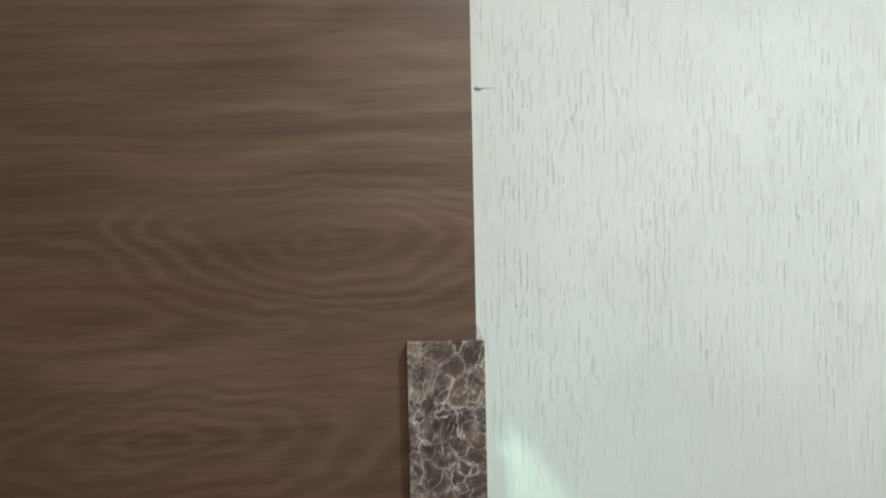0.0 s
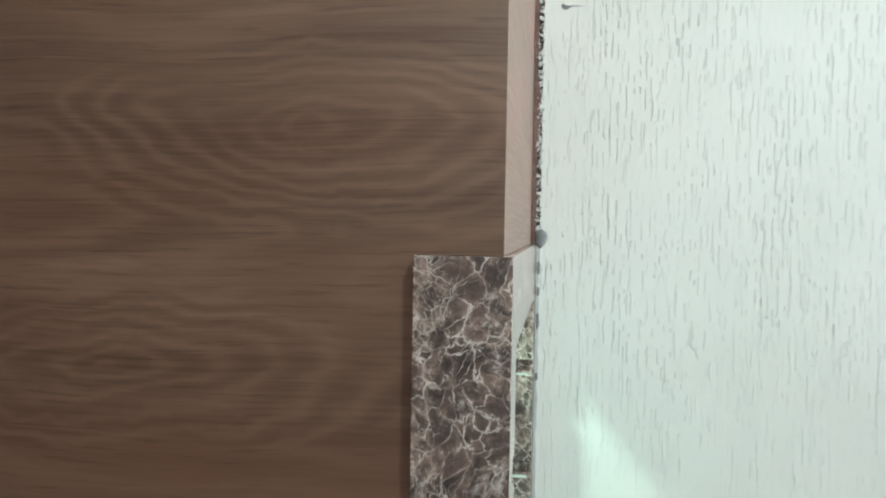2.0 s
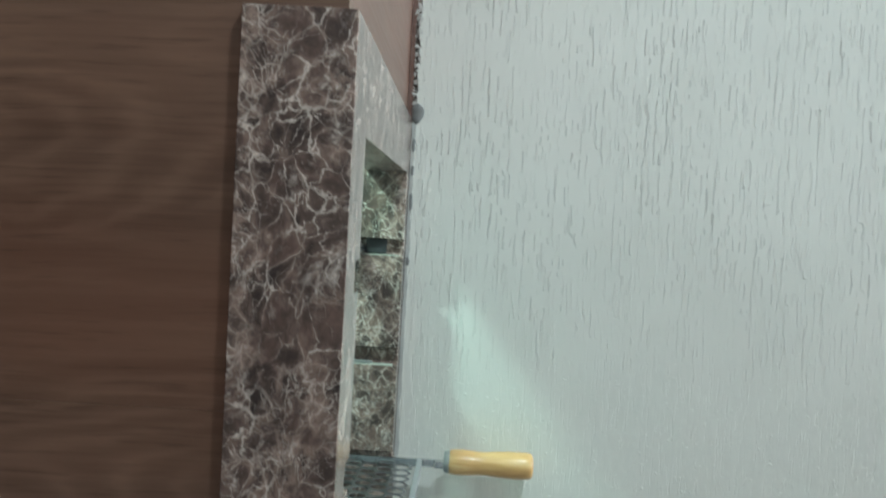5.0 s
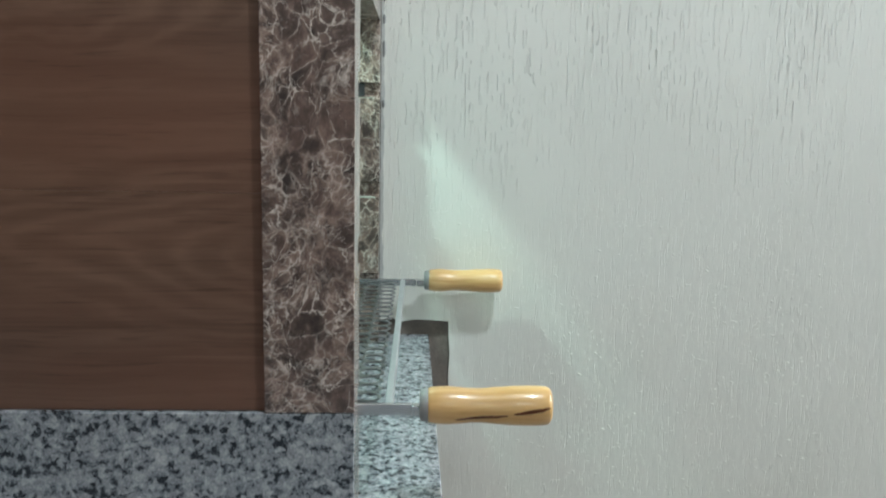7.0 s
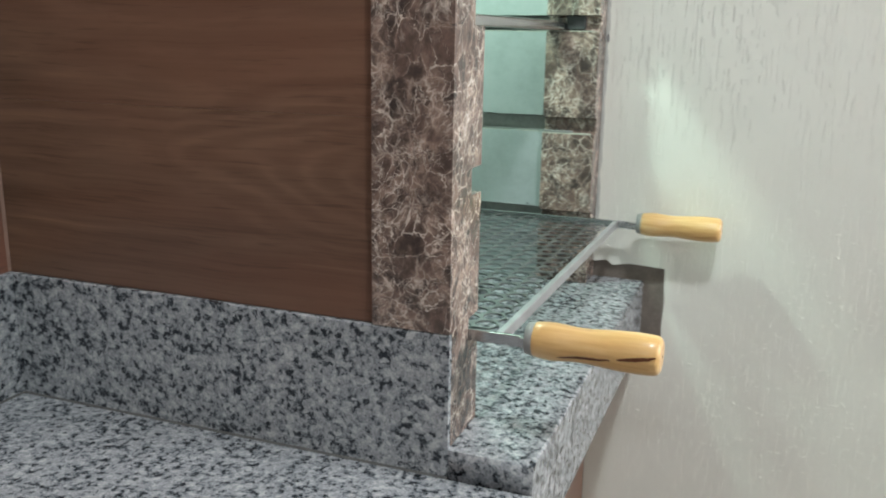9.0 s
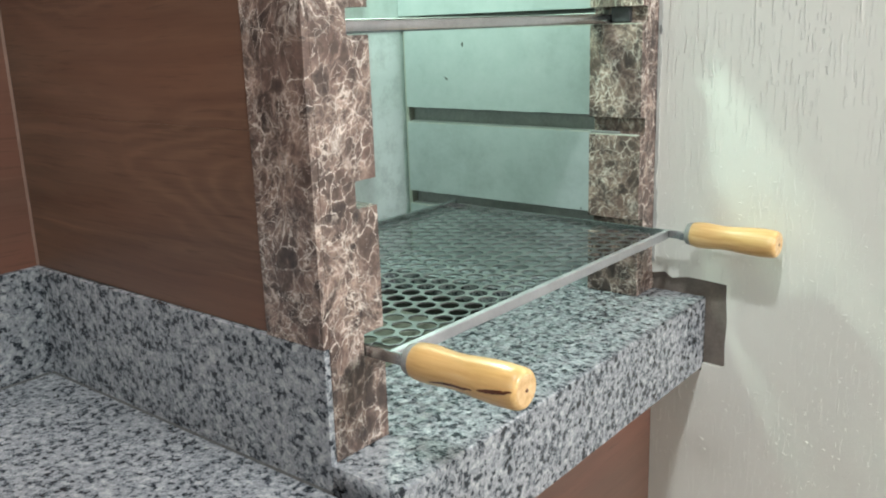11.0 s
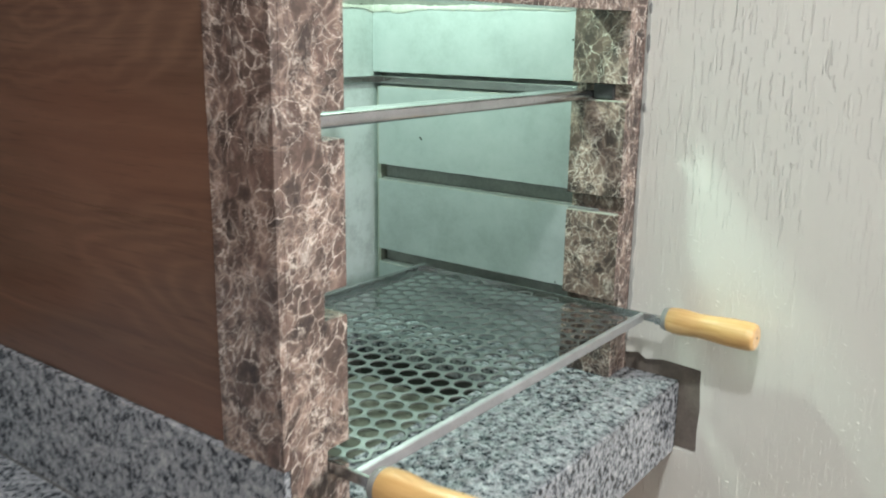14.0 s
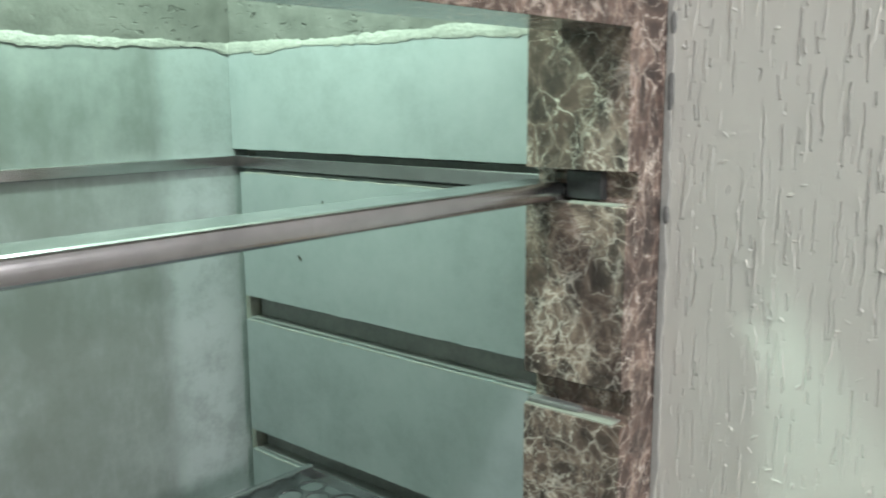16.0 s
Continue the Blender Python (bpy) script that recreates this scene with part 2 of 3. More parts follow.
def scratched_plaster():
    """Cream plaster dragged downwards: thin upright scratches that end in small pits, with raised lips."""
    n = Nodes("scratched_plaster")
    split = n.add("ShaderNodeSeparateXYZ")
    n.put(n.warped(n.warped(n.place, 45.0, 0.0045, 1.0), 240.0, 0.0026, 3.0), split.inputs[0])

    def scratches(wide, tall, shift, keep, half):
        """One scratch in each cell of an uneven net, wide x tall metres; keep: the share left out."""
        flat = n.add("ShaderNodeCombineXYZ")
        n.put(n.math("ADD", n.math("DIVIDE", split.outputs[0], wide), shift), flat.inputs[0])
        n.put(n.math("ADD", n.math("DIVIDE", split.outputs[2], tall), shift * 1.7), flat.inputs[1])
        cell = n.add("ShaderNodeTexVoronoi", feature="F1")
        cell.voronoi_dimensions = "2D"
        n.put(flat.outputs[0], cell.inputs["Vector"])
        cell.inputs["Scale"].default_value = 1.0
        away = n.add("ShaderNodeVectorMath", operation="SUBTRACT")
        n.put(flat.outputs[0], away.inputs[0])
        n.put(cell.outputs["Position"], away.inputs[1])
        d = n.add("ShaderNodeSeparateXYZ")
        n.put(away.outputs[0], d.inputs[0])
        chance = n.add("ShaderNodeSeparateColor")
        n.put(cell.outputs["Color"], chance.inputs[0])
        on = n.ramp(chance.outputs[0], (keep, 0.0), (min(1.0, keep + 0.35), 1.0))
        across = n.math("MULTIPLY", d.outputs[0], wide / half)
        reach = n.math("ADD", n.math("MULTIPLY", chance.outputs[1], 0.30), 0.16)
        along = n.math("DIVIDE", n.math("ABSOLUTE", d.outputs[1]), reach)
        inside = n.ramp(along, (0.80, 1.0), (1.0, 0.0))
        groove = n.math("MULTIPLY", n.ramp(n.math("ABSOLUTE", across), (0.35, 1.0), (1.0, 0.0)), inside)
        lip = n.math("MULTIPLY", n.ramp(n.math("ABSOLUTE", n.math("SUBTRACT", across, 1.5)), (0.2, 1.0), (1.0, 0.0)), inside)
        end = n.math("SUBTRACT", d.outputs[1], n.math("MULTIPLY", reach, -1.0))
        end = n.math("MULTIPLY", end, tall / (half * 1.1))
        sx = n.math("MULTIPLY", n.math("SUBTRACT", across, 0.6), 0.55)
        ball = n.math("ADD", n.math("MULTIPLY", sx, sx), n.math("MULTIPLY", end, end))
        pit = n.ramp(ball, (0.25, 1.0), (1.0, 0.0))
        return n.math("MULTIPLY", n.math("MAXIMUM", groove, pit), on), n.math("MULTIPLY", lip, on)

    a, a_lip = scratches(0.0105, 0.040, 0.0, 0.30, 0.00075)
    b, b_lip = scratches(0.0130, 0.058, 3.37, 0.25, 0.00095)
    c, c_lip = scratches(0.0088, 0.014, 7.91, 0.60, 0.00090)
    where = n.ramp(n.noise(n.scaled(n.place, (1, 0, 0.7)), 12.0, 3.0, 0.65).outputs["Fac"], (0.36, 0.10), (0.54, 1.0))
    worn = n.ramp(n.math("SUBTRACT", split.outputs[2], 1.0), (0.05, 0.22), (0.42, 1.0))
    where = n.math("MULTIPLY", where, worn)
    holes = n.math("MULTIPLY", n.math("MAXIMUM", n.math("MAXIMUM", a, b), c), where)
    lips = n.math("MULTIPLY", n.math("MAXIMUM", n.math("MAXIMUM", a_lip, b_lip), c_lip), where)
    swell = n.noise(n.scaled(n.place, (1, 0, 0.5)), 60.0, 3.0).outputs["Fac"]
    fine = n.noise(n.place, 700.0, 2.0).outputs["Fac"]
    height = n.math("SUBTRACT", n.math("ADD", n.math("MULTIPLY", swell, 0.55), n.math("MULTIPLY", lips, 0.5)), holes)
    height = n.math("ADD", height, n.math("MULTIPLY", fine, 0.06))
    n.bump(height, 0.8, 0.0018)
    stain = n.noise(n.place, 3.2, 4.0, 0.6).outputs["Fac"]
    color = n.ramp(stain, (0.3, (0.715, 0.715, 0.662)), (0.7, (0.77, 0.77, 0.716)))
    # darker tint in the scratches: the grooves' shade is put into the colour
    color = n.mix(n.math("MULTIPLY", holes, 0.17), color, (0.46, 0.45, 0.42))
    return n.done(color, 0.8)


def mottled(name, low, high, scale, rough, bump=0.15, depth=0.001, metal=0.0, second=7.0):
    """A plain surface with variation at two scales."""
    n = Nodes(name)
    a = n.noise(n.place, scale, 4.0, 0.6).outputs["Fac"]
    b = n.noise(n.place, scale * second, 3.0, 0.6).outputs["Fac"]
    tone = n.math("ADD", n.math("MULTIPLY", a, 0.65), n.math("MULTIPLY", b, 0.35))
    n.bump(b, bump, depth)
    return n.done(n.ramp(tone, (0.32, low), (0.68, high)), n.ramp(a, (0.3, rough * 0.85), (0.7, min(1.0, rough * 1.15))), metal)


def liner_board():
    n = Nodes("painted_liner")
    a = n.noise(n.place, 9.0, 6.0, 0.72).outputs["Fac"]
    b = n.noise(n.place, 160.0, 3.0).outputs["Fac"]
    chips = n.ramp(n.noise(n.place, 55.0, 2.0).outputs["Fac"], (0.75, 0.0), (0.79, 1.0))
    color = n.ramp(a, (0.32, (0.295, 0.325, 0.328)), (0.5, (0.370, 0.405, 0.414)), (0.68, (0.420, 0.45, 0.462)))
    color = n.mix(n.math("MULTIPLY", chips, 0.3), color, (0.30, 0.34, 0.36))
    n.bump(n.math("ADD", n.math("MULTIPLY", a, 1.6), b), 0.10, 0.002)
    return n.done(color, 0.48)


def sooty_back(name, k):
    n = Nodes(name)
    a = n.noise(n.place, 8.0, 6.0, 0.70).outputs["Fac"]
    b = n.noise(n.scaled(n.place, (1, 1, 0.4)), 34.0, 5.0, 0.66).outputs["Fac"]
    tone = n.math("ADD", n.math("MULTIPLY", a, 0.66), n.math("MULTIPLY", b, 0.34))
    color = n.ramp(tone, (0.36, (0.240 * k, 0.262 * k, 0.245 * k)), (0.47, (0.285 * k, 0.312 * k, 0.300 * k)), (0.54, (0.335 * k, 0.368 * k, 0.360 * k)), (0.66, (0.425 * k, 0.455 * k, 0.44 * k)))
    # paler along the far corner, with a ragged edge, and duller spots in it
    split = n.add("ShaderNodeSeparateXYZ")
    n.put(n.warped(n.place, 22.0, 0.022, 5.0), split.inputs[0])
    paler = n.ramp(n.math("SUBTRACT", split.outputs[1], 0.9), (0.508, 0.0), (0.530, 1.0))
    paler = n.math("MULTIPLY", paler, n.ramp(n.noise(n.place, 26.0, 5.0, 0.7).outputs["Fac"], (0.36, 0.45), (0.55, 1.0)))
    color = n.mix(paler, color, (0.375, 0.412, 0.415))
    n.bump(b, 0.10, 0.002)
    return n.done(color, 0.72)


def pitted_concrete():
    """Bare cement with soft swells and sparse dark drag pits."""
    n = Nodes("pitted_concrete")
    a = n.noise(n.place, 22.0, 5.0, 0.6).outputs["Fac"]
    b = n.noise(n.place, 240.0, 3.0, 0.6).outputs["Fac"]
    where = n.ramp(n.noise(n.place, 14.0, 2.0).outputs["Fac"], (0.40, 0.0), (0.58, 1.0))
    pits = n.ramp(n.noise(n.scaled(n.warped(n.place, 60.0, 0.006), (75, 75, 190)), 1.0, 2.0, 0.6).outputs["Fac"], (0.62, 0.0), (0.68, 1.0))
    pits = n.math("MULTIPLY", pits, where)
    height = n.math("SUBTRACT", n.math("ADD", n.math("MULTIPLY", a, 1.2), n.math("MULTIPLY", b, 0.25)), pits)
    n.bump(height, 0.8, 0.0025)
    color = n.ramp(a, (0.32, (0.17, 0.17, 0.155)), (0.68, (0.265, 0.262, 0.242)))
    color = n.mix(n.math("MULTIPLY", pits, 0.35), color, (0.10, 0.10, 0.085))
    return n.done(color, 0.9)


def varnished_handle():
    n = Nodes("varnished_handle")
    p = n.warped(n.place, 30.0, 0.004)
    grain = n.noise(n.scaled(p, (9, 150, 150)), 1.0, 3.0, 0.55).outputs["Fac"]
    color = n.ramp(grain, (0.3, (0.60, 0.35, 0.12)), (0.55, (0.72, 0.465, 0.19)), (0.75, (0.80, 0.58, 0.28)))
    crack = n.noise(n.scaled(p, (7, 62, 62), (2, 1.2, 0.4)), 1.0, 2.0).outputs["Fac"]
    color = n.mix(n.ramp(crack, (0.74, 0.0), (0.80, 0.7)), color, (0.30, 0.11, 0.03))
    return n.done(color, 0.34, 0.0, 0.45)


WOOD = wood_panel("walnut_panel", (0.077, 0.0415, 0.0268), (0.222, 0.134, 0.089))
# redder with flatter grain than WOOD: a grazing reflection put into the colour
WOOD_SIDE = wood_panel("walnut_panel_return", (0.120, 0.064, 0.046), (0.190, 0.112, 0.080), True)
MARBLE = brown_marble()
GRANITE = grey_granite()
PLASTER = scratched_plaster()
LINER = liner_board()
HANDLE = varnished_handle()
AGED = sooty_back("aged_back_board", 0.76)
STREAK = mottled("charred_streak", (0.07, 0.018, 0.006), (0.16, 0.05, 0.015), 60, 0.3)
ENDGRAIN = mottled("end_grain", (0.56, 0.32, 0.12), (0.86, 0.64, 0.36), 150, 0.4)
CEMENT = mottled("bare_cement", (0.14, 0.118, 0.10), (0.24, 0.205, 0.178), 40, 0.9, 0.4, 0.002)
CONCRETE = pitted_concrete()
MORTAR = mottled("white_mortar", (0.34, 0.34, 0.31), (0.55, 0.545, 0.50), 45, 0.85, 0.5, 0.003)
GROUT = mottled("grey_blob", (0.15, 0.15, 0.145), (0.24, 0.245, 0.24), 80, 0.8)
CRUMB = mottled("plaster_crumb", (0.46, 0.45, 0.42), (0.70, 0.69, 0.66), 80, 0.9)
SMEAR = mottled("grout_line", (0.40, 0.41, 0.39), (0.56, 0.565, 0.54), 60, 0.85, 0.4)
RUST = mottled("red_brown_edge", (0.10, 0.045, 0.034), (0.25, 0.165, 0.135), 90, 0.8, 0.6, 0.002)
STEEL = mottled("brushed_steel", (0.50, 0.50, 0.50), (0.66, 0.66, 0.67), 22, 0.22, 0.05, 0.0004, 1.0)
POLISHED = mottled("polished_steel", (0.46, 0.455, 0.475), (0.64, 0.635, 0.665), 22, 0.24, 0.05, 0.0004, 1.0)
SATIN = mottled("satin_steel", (0.46, 0.46, 0.485), (0.58, 0.58, 0.605), 22, 0.42, 0.05, 0.0004, 0.8)
SHEET = mottled("worn_steel_sheet", (0.24, 0.245, 0.25), (0.36, 0.365, 0.37), 26, 0.36, 0.06, 0.0004, 1.0)
CHANNEL = mottled("dull_channel", (0.24, 0.245, 0.24), (0.38, 0.385, 0.375), 30, 0.6, 0.1, 0.0005, 0.3)
ASH = mottled("pit_bed", (0.12, 0.113, 0.095), (0.21, 0.20, 0.168), 45, 0.95, 0.5, 0.003)
# near-black: shade on the pit's walls, painted into their colour
PIT_SHADE = mottled("pit_side", (0.018, 0.018, 0.016), (0.05, 0.05, 0.045), 50, 0.8)
PAINT = mottled("room_paint", (0.30, 0.29, 0.27), (0.37, 0.36, 0.335), 6, 0.7)
TILE = mottled("floor_tile", (0.24, 0.225, 0.205), (0.33, 0.31, 0.285), 12, 0.4)
SEAM = mottled("sealant", (0.20, 0.12, 0.09), (0.30, 0.19, 0.145), 40, 0.6)
TAN = mottled("tan_mortar", (0.29, 0.29, 0.25), (0.38, 0.385, 0.335), 50, 0.9, 0.4)
BLACKED = mottled("blackened_steel", (0.030, 0.031, 0.033), (0.075, 0.078, 0.08), 40, 0.5, 0.1, 0.0005, 0.2)
JOINT = mottled("dark_joint", (0.06, 0.06, 0.06), (0.14, 0.14, 0.135), 70, 0.8)
DARK = mottled("dark_chip", (0.03, 0.03, 0.025), (0.08, 0.075, 0.06), 90, 0.8)

# ---- mesh helpers ----
def add_box(bm, x0, x1, y0, y1, z0, z1):
    size = Matrix.LocRotScale(((x0 + x1) / 2, (y0 + y1) / 2, (z0 + z1) / 2), None, (x1 - x0, y1 - y0, z1 - z0))
    return bmesh.ops.create_cube(bm, size=1, matrix=size)["verts"]


def box(x0, x1, y0, y1, z0, z1, bevel=0.0):
    bm = bmesh.new()
    add_box(bm, x0, x1, y0, y1, z0, z1)
    if bevel:
        bmesh.ops.bevel(bm, geom=bm.edges[:], offset=bevel, segments=2, profile=0.5, affect="EDGES")
    return bm


def prism(points, axis, a, b, bevel=0.0):
    """An outline swept along an axis from a to b. The outline is in the other two axes, in their order."""
    bm = bmesh.new()
    rings = []
    for c in (a, b):
        ring = []
        for u, v in points:
            xyz = [u, v]
            xyz.insert("xyz".index(axis), c)
            ring.append(bm.verts.new(xyz))
        rings.append(ring)
    n = len(points)
    bm.faces.new(rings[0])
    bm.faces.new(rings[1][::-1])
    for i in range(n):
        bm.faces.new((rings[0][i], rings[1][i], rings[1][(i + 1) % n], rings[0][(i + 1) % n]))
    bmesh.ops.recalc_face_normals(bm, faces=bm.faces[:])
    if bevel:
        bmesh.ops.bevel(bm, geom=bm.edges[:], offset=bevel, segments=2, profile=0.5, affect="EDGES")
    return bm


def lathe(profile, x, y, z, steps=28):
    """Rings of (along, radius) round an axis that runs along x."""
    bm = bmesh.new()
    rings = []
    for along, r in profile:
        rings.append([bm.verts.new((x + along, y + r * math.cos(k * math.tau / steps), z + r * math.sin(k * math.tau / steps))) for k in range(steps)])
    for a, b in zip(rings, rings[1:]):
        for k in range(steps):
            bm.faces.new((a[k], b[k], b[(k + 1) % steps], a[(k + 1) % steps]))
    bm.faces.new(rings[0])
    bm.faces.new(rings[-1][::-1])
    bmesh.ops.recalc_face_normals(bm, faces=bm.faces[:])
    for f in bm.faces:
        f.smooth = len(f.verts) == 4
    return bm


def mesh_of(name, bm, material):
    me = bpy.data.meshes.new(name)
    bm.to_mesh(me)
    bm.free()
    me.materials.append(material)
    return me


def solid(name, bm, material, label="", category="", kind=""):
    return tagged(new(name, mesh_of(name, bm, material)), label, category, "", kind)


def thing(name, base, label, category, group=""):
    ob = new(name)
    ob.location = base
    ob.empty_display_size = 0.05
    bpy.context.view_layer.update()
    return tagged(ob, label, category, group)


def part(name, bm, material, parent, label=""):
    """Links a mesh, made in world places, as one part under a thing or a part."""
    ob = new(name, mesh_of(name, bm, material))
    bpy.context.view_layer.update()
    ob.parent = parent
    ob.matrix_parent_inverse = parent.matrix_world.inverted()
    return tagged(ob, label)


# ---- plan ----
FACE, FRONT, BOARD = 0.013, 0.845, 0.852          # marble face, front of the strip and of the wood
JAMB_IN, REVEAL, LINE, WALL = 0.926, 1.476, 1.500, 1.526
COUNTER, SLAB, EDGE_LOW = 0.900, 0.930, 0.820
TOP, LINTEL = 1.526, 1.446
GROOVES = ((1.023, 1.047), (1.170, 1.196), (1.327, 1.351))
BACK, LEFT, SLAB_X = -0.461, -0.533, 0.098
CEIL = 3.00

# ---- setting ----
# floor, ceiling and the next three walls are unseen, added to bounce lamp light
solid("floor", box(-1.2, 3.2, -2.6, 1.7, -0.1, 0.0), TILE, "unseen beige floor added to bounce light", "floor", "structure")
solid("ceiling", box(-1.2, 3.2, -2.6, 1.7, CEIL, CEIL + 0.1), PAINT, "unseen beige ceiling added to bounce light", "ceiling", "structure")
solid("wall_south", box(-1.2, 3.2, -2.7, -2.6, 0.0, CEIL), PAINT, "unseen beige wall added to bounce light", "wall", "structure")
solid("wall_east", box(3.2, 3.3, -2.6, 1.7, 0.0, CEIL), PAINT, "unseen beige wall added to bounce light", "wall", "structure")
solid("wall_west_front", box(-1.3, -1.2, -2.6, 1.7, 0.0, CEIL), PAINT, "unseen beige wall added to bounce light", "wall", "structure")
north = solid("wall_north", box(-1.2, 3.2, WALL + 0.008, 1.7, 0.0, CEIL), CEMENT, "bare grey-brown cement wall under scratched cream plaster", "wall", "structure")


def plaster_outline():
    """The plaster's edge along the barbecue: ragged above the marble, straight beside it, cut out round the granite."""
    rng = random.Random(4)
    left = []
    z = 2.998
    while z > TOP + 0.012:
        rag = 0.0185 + 0.0035 * noise.noise((0, 0, z * 45)) + 0.002 * noise.noise((3, 0, z * 160)) + rng.uniform(-0.0006, 0.0006)
        left.append((rag, z))
        z -= rng.uniform(0.004, 0.010)
    z = TOP + 0.01
    while z > 0.962:
        left.append((FACE + 0.0010 + 0.0008 * noise.noise((0, 1, z * 20)), z))
        z -= 0.012
    cut = [(0.0145, 0.957), (0.035, 0.961), (0.047, 0.953), (0.072, 0.958), (0.100, 0.957), (0.131, 0.955), (0.1315, 0.93), (0.134, 0.897), (0.1322, 0.86), (0.1335, 0.829), (0.1275, 0.8255), (0.099, 0.8265), (0.0985, 0.815)]
    low = [(0.0185, 0.815), (0.0185, 0.0)]
    return left + cut + low + [(3.19, 0.0), (3.19, 2.998)]


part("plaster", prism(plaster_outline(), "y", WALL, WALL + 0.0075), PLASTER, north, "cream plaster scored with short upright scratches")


def drag_marks(seed, count, x0, x1, z0, z1):
    """Short upright burrs that the float dragged up in the plaster, many with a hooked end, and small lumps."""
    rng = random.Random(seed)
    verts, faces = [], []
    made = 0
    while made < count:
        x, z = rng.uniform(x0, x1), rng.uniform(z0, z1)
        if noise.noise((x * 9, 4, z * 6)) + rng.uniform(-0.5, 0.5) < -0.18 or (x < 0.15 and 0.80 < z < 0.985):
            continue
        # the lower wall was smoothed over: fewer and shorter marks there
        calm = 0.75 * min(1.0, max(0.0, (1.42 - z) / 0.40))
        made += 1
        if rng.random() < 0.15 * calm:
            continue
        lump = rng.random() < 0.36 + 0.34 * calm
        length = rng.uniform(0.002, 0.006) if lump else 0.006 + (0.034 - 0.015 * calm) * rng.random() ** 1.6
        lean = rng.uniform(-1.5, 1.5) if lump else rng.gauss(0.0, 0.09)
        half = rng.uniform(0.0006, 0.0012) if lump else rng.uniform(0.0005, 0.0009)
        tall = rng.uniform(0.0005, 0.0011) if lump else rng.uniform(0.0003, 0.0006)
        hook = rng.choice((-1, 1)) * rng.uniform(0.001, 0.0028) if not lump and rng.random() < 0.55 else 0.0
        n = 5 if lump else 9
        first = len(verts)
        phase = rng.uniform(0, 50)
        for k in range(n):
            u = k / (n - 1)
            along = u * length
            swing = 0.0017 * noise.noise((phase, along * 160, 0)) + hook * max(0.0, 1 - u * 4) ** 2
            px = x + math.sin(lean) * along + swing
            pz = z - math.cos(lean) * along
            w = half * (0.25 + 0.9 * math.sin(math.pi * (0.08 + 0.84 * u))) * (1 + 0.5 * noise.noise((phase, along * 260, 7)))
            h = tall * math.sin(math.pi * (0.04 + 0.92 * u)) ** 0.5
            a, b = math.cos(lean) * w, math.sin(lean) * w
            for c, g in ((-1.0, -0.0001), (-0.6, 0.8 * h), (0.0, h), (0.6, 0.8 * h), (1.0, -0.0001)):
                verts.append((px + a * c, WALL - g, pz + b * c))
        for k in range(n - 1):
            for m in range(4):
                i = first + 5 * k + m
                faces.append((i, i + 5, i + 6, i + 1))
    me = bpy.data.meshes.new("drag_marks")
    me.from_pydata(verts, [], faces)
    me.shade_smooth()
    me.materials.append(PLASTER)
    ob = new("drag_marks", me)
    bpy.context.view_layer.update()
    ob.parent = north
    ob.matrix_parent_inverse = north.matrix_world.inverted()
    return tagged(ob, "raised burrs of cream plaster", kind="stuff")


drag_marks(11, 3800, 0.022, 0.80, 0.62, 2.25)


def crumbs(seed, count, x0, x1, z0, z1, y, size):
    bm = bmesh.new()
    rng = random.Random(seed)
    for _ in range(count):
        r = size * rng.uniform(0.4, 1.0)
        m = Matrix.LocRotScale((rng.uniform(x0, x1), y, rng.uniform(z0, z1)), Euler([rng.uniform(0, 3) for _ in "abc"]), (r, r * 0.6, r * rng.uniform(0.8, 2.2)))
        bmesh.ops.create_icosphere(bm, subdivisions=1, radius=1.0, matrix=m)
    return bm


part("broken_edge", crumbs(3, 460, 0.0110, 0.0200, TOP + 0.02, 2.25, WALL + 0.001, 0.0030), CRUMB, north, "crumbled white plaster edge")
part("paint_edge", prism([(0.0055, TOP + 0.001), (0.0125, TOP + 0.001), (0.0120, 1.62), (0.0110, 1.66), (0.0165, 1.70), (0.0160, 1.76), (0.0110, 1.79), (0.0125, 2.0), (0.0125, 2.99), (0.0055, 2.99)], "y", WALL - 0.0006, WALL + 0.0078), RUST, north, "red-brown stained gap")
blob = bmesh.new()
bmesh.ops.create_uvsphere(blob, u_segments=20, v_segments=12, radius=1.0, matrix=Matrix.LocRotScale((0.021, WALL - 0.001, TOP + 0.012), None, (0.0095, 0.006, 0.0105)))
for v in blob.verts:
    if v.co.z < TOP + 0.010:
        v.co.x -= (TOP + 0.010 - v.co.z) * 0.25
        v.co.z -= (TOP + 0.010 - v.co.z) * 0.9
    v.co += Vector((noise.noise(v.co * 180), 0, noise.noise(v.co * 170 + Vector((5, 0, 0))))) * 0.0012
for f in blob.faces:
    f.smooth = True
part("mortar_blob", blob, GROUT, north, "grey dab of mortar")



def grout_smear():
    """A ragged grey line of grout where the plaster meets the marble."""
    edge = []
    z = 0.975
    while z < TOP + 0.004:
        edge.append((0.0185 + 0.0028 * noise.noise((2, 0, z * 34)) + 0.0012 * noise.noise((5, 0, z * 140)), z))
        z += 0.006
    return prism([(FACE + 0.0006, TOP + 0.004), (FACE + 0.0006, 0.975)] + edge, "y", WALL - 0.0012, WALL + 0.001)


part("grout_smear", grout_smear(), SMEAR, north, "ragged pale grey grout line")
